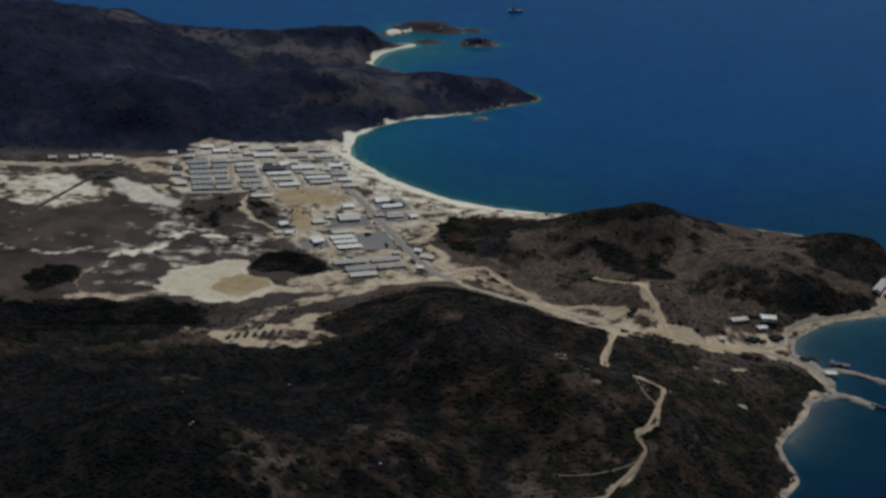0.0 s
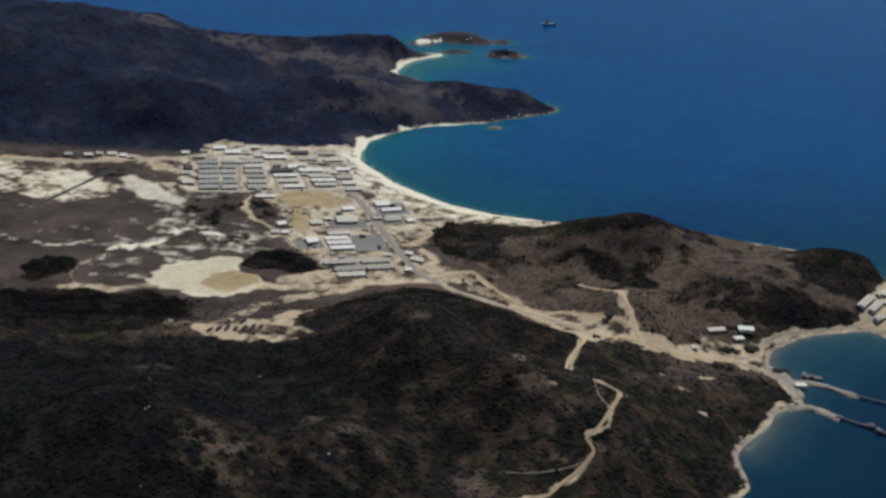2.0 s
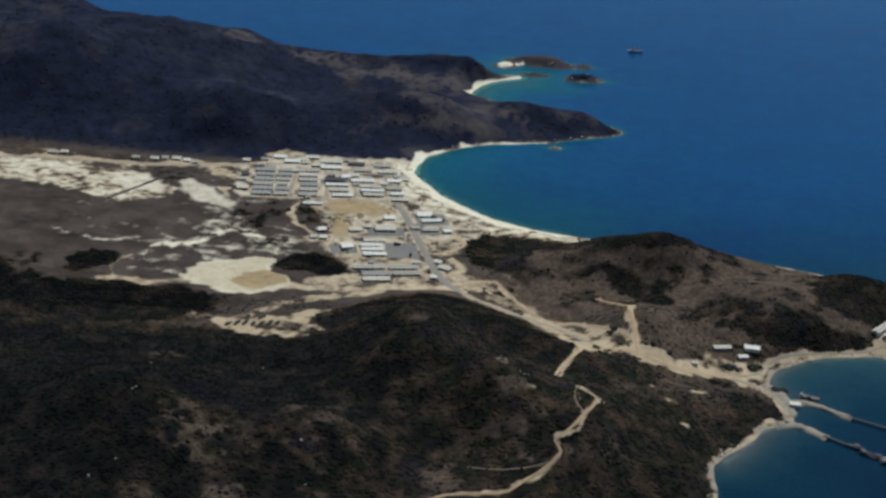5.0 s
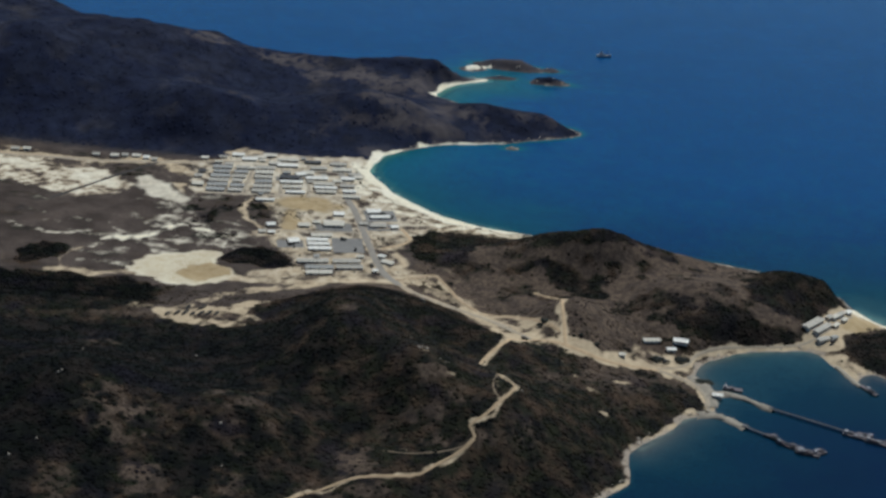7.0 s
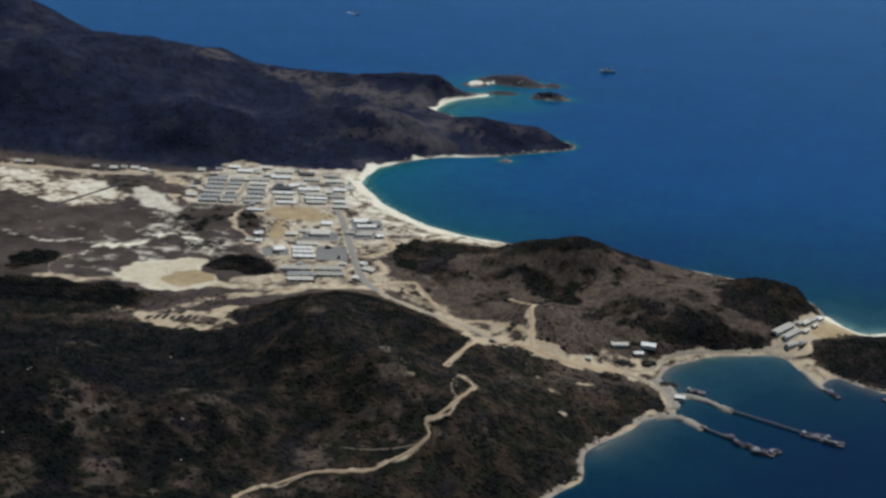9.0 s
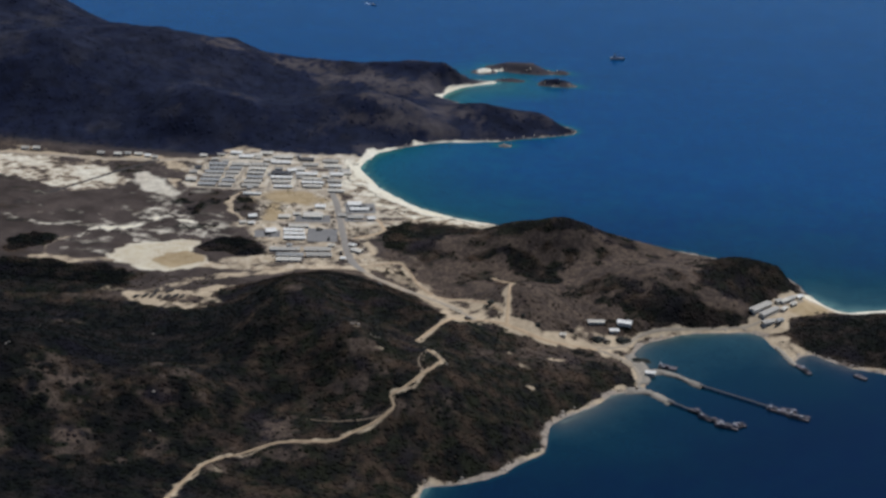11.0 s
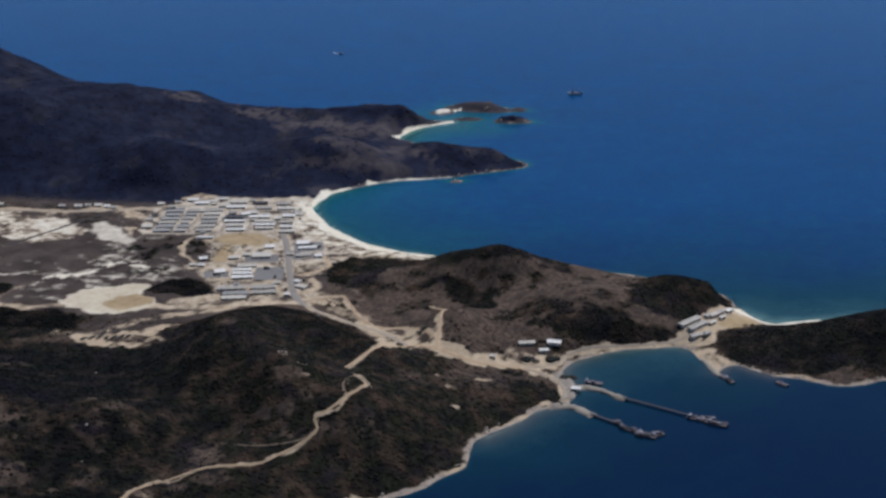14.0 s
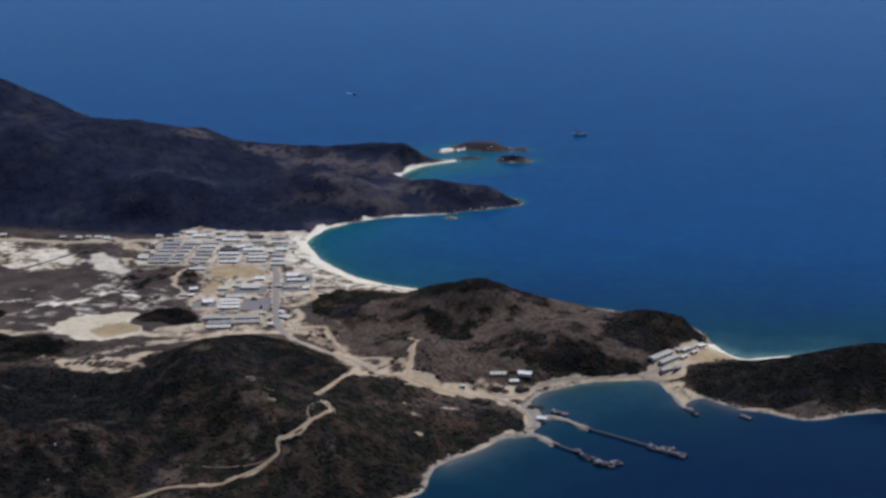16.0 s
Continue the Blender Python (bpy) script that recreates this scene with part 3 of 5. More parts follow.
RIDGE_WOOD = np.array([(-116, 2148), (-77, 2130), (-1, 2082), (65, 2062), (136, 2043), (175, 2072), (185, 2100), (130, 2170), (0, 2190), (-90, 2200)], float)
LANDING_WOOD = np.array([(-118, 2147), (-97, 2173), (-52, 2190), (-30, 2130), (-40, 2080), (-62, 2032), (-98, 2050), (-118, 2078), (-132, 2103), (-128, 2127)], float)
CREST_WOOD = np.array([(-308, 1846), (-290, 1880), (-262, 1898), (-215, 1908), (-160, 1926), (-125, 1930), (-90, 1926), (-56, 1900), (-25, 1850), (-12, 1790), (-80, 1740), (-280, 1770)], float)
WEST_WOOD = np.array([(-760, 1870), (-620, 1893), (-587, 1910), (-534, 1936), (-484, 1942), (-425, 1929), (-408, 1900), (-433, 1875), (-470, 1840), (-620, 1815), (-760, 1800)], float)
# Dry openings in the scrub.
BROWN = [(-375, 1504, 41, 34, 0, 0.9), (-346, 1432, 26, 32, 0, 0.85), (-420, 1396, 16, 33, 0, 0.8), (-270, 1556, 24, 14, 0, 0.9), (-261, 1446, 20, 20, 0, 0.7), (-158, 1495, 20, 20, 0, 0.9), (-93, 1576, 16, 11, 0, 0.9), (-58, 1588, 23, 15, 0, 0.9), (-177, 1756, 16, 12, 0, 0.6), (-442, 1746, 31, 14, 0, 0.7), (-220, 1560, 16, 16, 0, 0.5), (54, 1720, 40, 36, 0, 0.38), (108, 1744, 40, 36, 0, 0.5), (-90, 1615, 23, 12, 0, 0.8), (-399, 1540, 17, 13, 0, 0.7), (-294, 1418, 18, 13, 0, 0.7), (-141, 1459, 30, 9, 0, 0.8), (-196, 1424, 26, 12, 0, 0.7), (-30, 1535, 12, 14, 0, 0.8), (20, 1560, 26, 18, 0, 0.5), (-149, 1510, 24, 31, 0, 0.9), (-86, 1571, 25, 17, 0, 0.8), (-104, 1632, 19, 21, 0, 0.6), (-60, 1539, 31, 9, 0, 0.8), (-285, 1550, 22, 43, 0, 0.7), (-300, 1517, 21, 9, 0, 0.6), (-173, 1454, 30, 15, 0, 0.8), (-119, 1560, 22, 13, 0, 0.6), (-131, 1460, 20, 11, 0, 0.7), (-234, 1524, 18, 15, 0, 0.55), (-258, 1495, 24, 12, 0, 0.6), (-5, 1544, 25, 14, 0, 0.5)]
SCARS = [(123, 1739, 9, 5, 10, 1.0), (103, 1656, 8, 5, 0, 0.8), (87, 1698, 7, 4, 20, 0.8), (110, 1712, 6, 4, 0, 0.7), (70, 1722, 6, 4, 30, 0.7), (52, 1752, 9, 4, 10, 0.8), (20, 1742, 6, 4, 0, 0.7), (-93, 1649, 7, 4, 10, 0.9), (-72, 1640, 6, 4, 0, 0.8), (-60, 1618, 6, 4, 0, 0.6), (-196, 1424, 9, 5, 0, 0.8), (-120, 1628, 5, 4, 0, 0.6), (-446, 1541, 6, 5, 0, 0.7)]
FAR_BROWN = [(-488, 2775, 37, 33, 0, 1.0), (-375, 2806, 62, 28, -6, 1.0), (-227, 2762, 90, 30, 0, 0.9), (-412, 2518, 26, 12, 0, 0.7), (-494, 2467, 12, 7, 0, 0.6), (-203, 2569, 19, 9, 0, 0.9), (-163, 2536, 22, 14, 0, 0.8), (-43, 2617, 21, 15, 0, 0.9), (-134, 2738, 26, 20, 0, 0.8), (-606, 2640, 66, 18, 0, 0.35), (-102, 2546, 14, 7, 0, 0.7), (-180, 2850, 60, 12, 0, 0.6)]


def cover(x, y, d, z):
    """Shares of sand, beach, dark scrub, ochre earth, heath and rock at each place."""
    wx, wy = x + 8 * fbm(x, y, 30, 4), y + 8 * fbm(x + 500, y + 90, 30, 4)
    mottle, speck = fbm(x + 40, y, 22, 4), fbm(x, y + 70, 9, 3)
    streak = fbm(x * 0.45 + 0.2 * y, y, 22, 4)
    zero = np.zeros_like(x)

    def patches(rows, soft=0.5):
        out = zero
        for cx, cy, rx, ry, turn, strength in rows:
            out = np.maximum(out, strength * smooth(-soft, soft, oval(wx, wy, cx, cy, rx, ry, turn) + 0.35 * mottle + 0.2 * speck))
        return out

    def near(line, wide, soft=3.0):
        return 1 - smooth(wide - soft, wide + soft, line_distance(wx, wy, spline(line, 12)))

    def within(poly, soft=6.0, ragged=1.0):
        return smooth(-soft, soft, signed(wx, wy, poly) + 9 * ragged * mottle + 4 * ragged * speck)

    lowland = smooth(-30, 20, signed(x, y, TOWN_FLAT))
    # far: mountain, cape and islets, whose colours take the painted haze.
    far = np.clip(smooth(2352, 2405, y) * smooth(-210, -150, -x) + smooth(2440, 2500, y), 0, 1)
    near_hill = (1 - smooth(1780, 1860, y + 0.35 * x * (x > 0))) * (1 - lowland)
    head = (1 - far) * (1 - near_hill) * (1 - lowland)
    open_ground = np.clip(patches(BROWN, 0.8) * (1.0 + 0.9 * speck + 0.7 * mottle), 0, 1)
    dark = near_hill * np.clip(1.12 + 0.35 * mottle - 0.85 * open_ground - (0.24 + 0.06 * smooth(-140, 0, x)) * smooth(0.0, 0.5, fbm(x + 70, y, 60, 4)) * smooth(-520, -200, x), 0, 1)
    # Vignette put into the colour: near-hill scrub darkens towards -x.
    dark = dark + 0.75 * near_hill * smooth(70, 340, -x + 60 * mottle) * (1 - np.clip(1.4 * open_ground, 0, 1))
    dark = dark + far * np.clip(1.05 + 0.15 * mottle - 0.9 * patches(FAR_BROWN, 0.9) * np.clip(0.72 + 0.9 * speck + 0.7 * mottle, 0, 1) - 0.5 * smooth(-480, -150, x) * np.clip(0.7 + 0.9 * fbm(x, y + 60, 34, 4), 0, 1.3), 0, 1)
    dark = dark + head * (0.08 + 0.5 * smooth(0.15, 0.55, fbm(x, y + 200, 26, 4)) + 0.25 * smooth(0.1, 0.5, fbm(x + 90, y, 11, 3)))
    isle = np.maximum.reduce([oval(x, y, *row[:5]) for row in (ISLES[0], ISLES[1], ISLES[5])])
    dark = dark * (1 - 0.45 * smooth(0, 0.2, isle))
    dark = np.maximum(dark, np.maximum(patches(DARK_WOODS, 0.45), 0.85 * patches(HEAD_WOODS, 0.8)))
    dark = np.maximum(dark, lowland * 0.5 * smooth(0.0, 0.6, streak))
    dark = np.maximum.reduce([dark, 1.3 * within(SADDLE_WOOD, 6, 0.9), 1.4 * within(HARBOUR_WOOD, 7, 1.0), 1.4 * within(POINT_WOOD, 4, 0.5), 1.2 * within(KNOLL_WOOD, 14, 2.0), 1.1 * within(RIDGE_WOOD, 9, 1.2), 0.95 * within(LANDING_WOOD, 9, 1.3), 1.2 * within(CREST_WOOD, 7, 0.8), 1.3 * within(WEST_WOOD, 7, 0.8)])
    woods = np.maximum(within(PIT_WOOD, 4, 0.5), within(LONE_WOOD, 5, 0.6))
    brush = np.maximum.reduce([within(WEST_THICKET, 12, 1.8), within(EAST_THICKET, 8, 1.5), 0.9 * within(WEDGE, 8, 1.5)]) * np.clip(0.5 + 0.5 * mottle + 0.6 * speck, 0, 1)
    dark = np.maximum.reduce([dark, 1.4 * woods, 1.4 * within(LONE_WOOD, 5, 0.6), brush])
    camp = smooth(-10, 10, signed(wx, wy, TOWN))
    south = 1 - smooth(2060, 2230, y + 12 * mottle)
    sand = np.maximum.reduce([camp * (0.72 - 0.16 * south + 0.65 * mottle + 0.45 * speck), within(SAND_APRON, 7) * (0.8 + 0.5 * speck), within(BYPASS_FILL, 5, 0.7) * (0.62 + 0.8 * mottle + 0.4 * speck), within(BERM_SAND, 6, 1.0) * (0.6 + 0.7 * mottle + 0.5 * speck), within(JUNCTION, 8, 0.8) * (0.82 + 0.7 * mottle + 0.4 * speck), smooth(-5, 4, signed(wx, wy, ISTHMUS)), smooth(-6, 5, signed(wx, wy, SPIT)) * (0.62 + 0.8 * mottle + 0.6 * speck), smooth(-8, 8, signed(wx, wy, SHED_YARD)) * (0.5 + 0.7 * mottle + 0.3 * speck), patches(BARE) * (0.8 + 0.5 * streak + 0.3 * speck), 0.62 * patches(SCARS, 0.9) * (0.85 + 0.9 * speck)])
    for line, wide in ((MAIN_ROAD, 5.5), (HARBOUR_ROAD, 6.5), (SHORE_ROAD, 4.5), (NORTH_ROAD, 7), (UPPER_TRACK, 3.2), (HILL_TRACK, 2.2), (SPUR_TRACK, 4.5), (SPUR_TOP, 2.2), (BYPASS, 5), (CAMP_LANE, 4), (EAST_LANE, 3.5), (LOOP_LANE, 3.5)):
        sand = np.maximum(sand, near(line, wide) * (0.85 + 0.3 * speck))
    sand = np.maximum.reduce([sand, near(SAND_LANE, 7) * (0.55 + 0.6 * mottle + 0.5 * speck), 0.6 * near(LOOP_TRACK, 2.5), 0.45 * near(TRACK_BRANCH, 2.0), 0.45 * near(LOOP_PATH, 1.8), 0.45 * near(RING_PATH, 2)])
    for line, wide in ((HARBOUR[:8], 4.5), (WEST_SHORE[:4], 7), (WEST_SHORE[4:13], 2.6), (WEST_SHORE[12:17], 7), (HEAD_EAST[3:], 3.5)):
        sand = np.maximum(sand, near(line, wide, 4) * smooth(-12, -3, d) * (0.88 + 0.6 * speck + 0.25 * mottle))
    wild = lowland * (1 - far) * (1 - camp) * smooth(1990, 2030, y)
    pit = within(PIT, 9, 0.8)
    sand, beach = np.maximum.reduce([sand, pit, 0.9 * within(CLAY, 8)]), np.maximum(patches(PALE, 0.4), pit * (0.84 + 0.3 * mottle))
    grey = np.maximum(0.85 * camp * (1 - 0.6 * south) * (0.62 + 0.7 * speck + 0.5 * mottle), 1.3 * within(PALE_FLAT, 9))
    for ax, ay, bx, by, wide, strength in STREAKS + FAINT_STREAKS:
        grey = np.maximum(grey, strength * np.exp(-((line_distance(wx, wy, np.array([(ax, ay), (bx, by)])) / wide) ** 2)) * (0.75 + 1.2 * speck + 0.9 * mottle))
        if strength > 0.85:
            beach = np.maximum(beach, 0.62 * strength * (0.75 + 1.1 * speck + 0.8 * mottle) * np.exp(-((line_distance(wx, wy, np.array([(ax, ay), (bx, by)])) / (0.8 * wide)) ** 2)))
    grey = np.maximum(grey, wild * 0.58 * smooth(0.12, 0.95, streak + 0.5 * speck) * smooth(-760, -420, x))
    nw = within(NW_SAND, 10)
    sand = np.maximum(sand, nw * (0.62 + 0.6 * streak + 0.5 * speck))
    grey = np.maximum(grey, nw * (0.4 + 0.7 * streak + 0.6 * speck))
    beach = np.maximum.reduce([beach, nw * np.clip(0.22 + 0.9 * streak + 0.8 * speck, 0, 0.48), 0.3 * within(PALE_FLAT, 10, 0.8)])
    land = smooth(-14, -4, d)
    for line, wide in ((BAY[3:], 19), (BAY[1:4], 15), (BAY[:3], 9), (CAPE[8:12], 6), (FAR_BEACH, 8), (ISTHMUS_NORTH[:4], 12), (FAR_SHORE[9:], 8)):
        beach = np.maximum(beach, near(line, wide, 4) * land)
    sand = np.maximum(sand, 0.8 * near(BAY[3:], 56, 14) * land * (0.8 + 0.6 * speck))
    beach = np.maximum(beach, 0.5 * near(BAY[3:], 50, 14) * land * (0.7 + 0.9 * speck + 0.4 * mottle))
    rock = smooth(-5, -2, d) * (1 - smooth(2, 7, d + 6 * mottle)) * (0.75 + 0.6 * speck) * (1 - 0.45 * smooth(2480, 2560, y) - 0.25 * smooth(2860, 2900, y))
    heath = np.maximum(lowland * (0.85 + 0.3 * mottle), far)
    dark = np.maximum(dark, 1.2 * smooth(0, 0.4, oval(x, y, 78, 2887, 34, 16)))
    dark = dark * (1 - np.clip(rock, 0, 1) * 0.7) * smooth(1, 6, d)
    dark = np.where(np.maximum(sand, beach) > 0.5, dark * (1 - lowland), dark)
    clear = 1 - np.clip(np.maximum(woods, 1.1 * brush), 0, 1)
    path = near(WOOD_PATH, 3) * 0.9
    sand, beach, grey = np.maximum(sand * clear, path), beach * clear, grey * clear
    return sand, beach, dark, np.maximum.reduce([patches(OCHRE), 0.5 * pit * clear, 1.1 * within(PIT_FLOOR, 5, 0.5) * clear]), heath, rock, grey, far


gx, gy, quads = sheet(steps((-1700, -780, 14), (-780, 780, 3.2), (780, 1000, 14)), steps((880, 1220, 14), (1220, 2460, 3.2), (2460, 3330, 6)))
shore = shore_distance(gx, gy)
gz = ground_height(gx, gy, shore)
used, faces = kept(gx, quads, shore > -45)
gx, gy, gz, shore = gx[used], gy[used], gz[used], shore[used]
land_mesh = fill_mesh("ground", np.stack([gx, gy, gz], 1), faces, GROUND)
land_mesh.polygons.foreach_set("use_smooth", np.ones(len(faces), bool))
w_sand, w_beach, w_dark, w_ochre, w_heath, w_rock, w_grey, w_far = cover(gx, gy, shore, gz)
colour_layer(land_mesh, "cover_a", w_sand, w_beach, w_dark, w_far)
colour_layer(land_mesh, "cover_b", w_ochre, w_heath, w_rock, w_grey)
tagged(new("ground", land_mesh), "dry coastal land with scrub hills, sand and beaches", "ground", kind="structure")


def spot(x, y, turn, lift=0.0, size=1.0):
    """The pose at a place of the plan, on the ground."""
    return pose(x * PLAN, y * PLAN, level(x, y) * PLAN + lift, 0, 0, turn) @ Matrix.Scale(size, 4)


def afloat(x, y, turn):
    return pose(x * PLAN, y * PLAN, 0, 0, 0, turn) @ Matrix.Scale(PLAN, 4)


def level(x, y):
    return float(ground_height(np.array([float(x)]), np.array([float(y)]))[0])


def sea():
    xs = steps((-9000, -1700, 700), (-1700, -700, 50), (-700, 780, 10), (780, 1400, 50), (1400, 9001, 700))
    ys = steps((-6000, 800, 700), (800, 1360, 40), (1360, 3050, 10), (3050, 3600, 50), (3600, 12001, 700))
    x, y, q = sheet(xs, ys)
    d = shore_distance(x, y)
    bay = line_distance(x, y, spline(BAY, 20))
    isth = line_distance(x, y, spline(ISTHMUS_NORTH[:5], 20))
    west = line_distance(x, y, spline(WEST_SHORE[:4], 20))
    cove = line_distance(x, y, spline(WEST_SHORE[13:16], 20))
    inner = line_distance(x, y, spline(HARBOUR[:7], 20))
    fbay = line_distance(x, y, spline(FAR_BEACH, 20))
    wob = 1 + 0.35 * fbm(x, y, 60, 3)
    s = np.maximum.reduce([0.3 * np.exp(-bay / (95 * wob)), 0.9 * np.exp(-bay / (15 * wob)), 0.8 * np.exp(-isth / (75 * wob)), 0.95 * np.exp(-isth / (22 * wob)), 0.55 * np.exp(-west / (95 * wob)), 0.95 * np.exp(-west / (8 * wob)), 1.15 * np.exp(-cove / (9 * wob)), 0.5 * np.exp(-cove / (50 * wob)), 0.66 * np.exp(-inner / (120 * wob)), 0.8 * np.exp(-inner / (12 * wob)), 0.8 * np.exp(-fbay / (45 * wob)), 0.5 * np.exp(np.minimum(d, 0) / 5)])
    corner = np.minimum.reduce([line_distance(x, y, spline(HARBOUR[4:8], 20)), line_distance(x, y, spline(HEAD_EAST[6:11], 20)), west])
    silt = np.clip(np.maximum(np.exp(-corner / (9 * wob)), 0.7 * np.exp(-inner / (6 * wob))), 0, 1)
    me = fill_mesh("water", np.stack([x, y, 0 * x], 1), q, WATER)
    # Green holds the share of painted distance sheen, growing with y.
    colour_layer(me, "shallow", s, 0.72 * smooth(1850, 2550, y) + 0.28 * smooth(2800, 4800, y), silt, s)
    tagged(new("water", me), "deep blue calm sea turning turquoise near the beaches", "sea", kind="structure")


sea()


# ---------------------------------------------------------------- roads and tracks
def road(name, line, width, mat, label, lift=0.4, ragged=0.8):
    p = spline(line, 5.0)
    side = np.gradient(p, axis=0)
    side = np.stack([-side[:, 1], side[:, 0]], 1) / np.linalg.norm(side, axis=1)[:, None]
    rng = np.random.RandomState(len(p))
    swell = np.convolve(rng.randn(len(p) + 4), np.ones(5) / 5, "valid")[:, None]
    rows = []
    for share in (-1, -0.5, 0, 0.5, 1):
        w = width / 2 * share * (1 + 0.4 * ragged * swell) * (1 + 0.12 * ragged * rng.randn(len(p))[:, None] * (abs(share) == 1))
        q = p + side * w
        z = ground_height(q[:, 0], q[:, 1]) + lift - (0.5 if abs(share) == 1 else 0)
        rows.append(np.column_stack([q, z]))
    verts = np.concatenate(rows)
    n = len(p)
    faces = [(r * n + i, r * n + i + 1, (r + 1) * n + i + 1, (r + 1) * n + i) for r in range(4) for i in range(n - 1)]
    return tagged(new(name, fill_mesh(name, verts, faces, mat)), label, "road", kind="structure")


road("road", MAIN_ROAD[:11], 10.5, ASPHALT_ROAD, "broad grey paved main road through the camp", 0.4, 0.25)
road("road", MAIN_ROAD[10:], 7, GREY_ROAD, "dusty grey road leaving the camp", 0.45)
road("road", HARBOUR_ROAD, 6.5, TRACK_DUST, "dusty road down to the landing")
road("road", [(172, 1796), (196, 1786), (212, 1768), (221, 1742), (219, 1722)], 6, GREY_ROAD, "grey dusty road out to the landing", 0.7)
road("road", SHORE_ROAD, 3.6, GREY_ROAD, "narrow dusty road behind the harbour beach")
road("road", NORTH_ROAD, 6, ROAD_DUST, "straight sandy road below the mountain")
road("dirt_track", UPPER_TRACK, 4.5, TRACK_DUST, "bare earth track turning off the road junction")
road("dirt_track", TRACK_BRANCH, 1.9, FAINT_TRACK, "faint earth path branching off the hill track", 0.4, 0.6)
road("dirt_track", LOOP_PATH, 1.8, FAINT_TRACK, "faint earth path cutting off a bend", 0.4, 0.6)
road("dirt_track", HILL_TRACK, 3.5, TRACK_DUST, "winding bare earth track over the scrub hill")
road("dirt_track", SPUR_TOP, 3.5, TRACK_DUST, "bare earth turning place at the top of the spur")
road("dirt_track", SPUR_TRACK, 4.5, TRACK_DUST, "short bare earth track up the headland")
road("dirt_track", LOOP_LANE, 4, TRACK_DUST, "sandy lane looping at the foot of the headland")
road("ditch", DITCH, 7, DARK_SOIL, "dark straight drainage ditch across pale sand", 0.25)
road("dirt_track", BYPASS, 4.5, TRACK_DUST, "bare earth bypass arching beside the road")
road("dirt_track", CAMP_LANE, 5, TRACK_DUST, "sandy lane looping behind the camp")
for street in ([(-283, 2388), (-276, 2320), (-269, 2250)], [(-322, 2385), (-314, 2320), (-309, 2250)], [(-357, 2365), (-361, 2245)], [(-405, 2345), (-315, 2352), (-205, 2362)], [(-412, 2240), (-310, 2250), (-215, 2262)], [(-345, 2300), (-280, 2306), (-200, 2320)], [(-290, 2125), (-240, 2130), (-188, 2140)], [(-268, 2045), (-215, 2050), (-172, 2055)]):
    road("street", street, 6, ROAD_DUST, "dusty camp street between rows of huts", 0.3)


def yard(x, y, length, width, turn, mat, label):
    """A paved yard laid on the ground."""
    c, s = math.cos(radians(turn)), math.sin(radians(turn))
    u, v = np.meshgrid(np.linspace(-length / 2, length / 2, 9), np.linspace(-width / 2, width / 2, 9), indexing="ij")
    px, py = (x + u * c - v * s).ravel(), (y + u * s + v * c).ravel()
    i = np.arange(81).reshape(9, 9)
    q = np.stack([i[:-1, :-1], i[1:, :-1], i[1:, 1:], i[:-1, 1:]], -1).reshape(-1, 4)
    ob = new("paved_yard", fill_mesh("paved_yard", np.stack([px, py, ground_height(px, py) + 0.25], 1), q, mat))
    return tagged(ob, label, "yard", kind="structure")


yard(-203, 2092, 40, 48, 8, ASPHALT, "grey asphalt vehicle yard beside the huts")
yard(-226, 2150, 48, 28, 10, ASPHALT, "dark asphalt apron round the big hall")
yard(-168, 2203, 42, 40, 12, ASPHALT, "dark asphalt yard between white halls")
yard(-162, 2163, 44, 22, 10, ASPHALT, "grey asphalt yard beside the workshops")
yard(-276, 2082, 34, 24, 10, ASPHALT, "dark oiled yard behind a white shed")
yard(-303, 2317, 38, 16, 7, ASPHALT, "dark asphalt yard among the huts")


# ---------------------------------------------------------------- parts and things
def part(name, bm, mat, parent, label=""):
    me = bpy.data.meshes.new(name)
    bm.to_mesh(me)
    bm.free()
    me.materials.append(mat)
    ob = new(name, me)
    ob.parent = parent
    return tagged(ob, label)


def block(bm, x0, x1, y0, y1, z0, z1, taper=0.0):
    v = [bm.verts.new((x, y, z)) for z, k in ((z0, 0), (z1, taper)) for x, y in ((x0 + k, y0 + k), (x1 - k, y0 + k), (x1 - k, y1 - k), (x0 + k, y1 - k))]
    for f in ((3, 2, 1, 0), (4, 5, 6, 7), (0, 1, 5, 4), (1, 2, 6, 5), (2, 3, 7, 6), (3, 0, 4, 7)):
        bm.faces.new([v[i] for i in f])
    return bm


def tube(bm, a, b, r, sides=6):
    a, b = Vector(a), Vector(b)
    q = (b - a).to_track_quat("Z", "Y")
    rings = [[bm.verts.new(p + q @ Vector((r * math.cos(t), r * math.sin(t), 0))) for t in [2 * math.pi * i / sides for i in range(sides)]] for p in (a, b)]
    for i in range(sides):
        j = (i + 1) % sides
        bm.faces.new((rings[0][i], rings[0][j], rings[1][j], rings[1][i]))
    bm.faces.new(rings[0][::-1]), bm.faces.new(rings[1])
    return bm


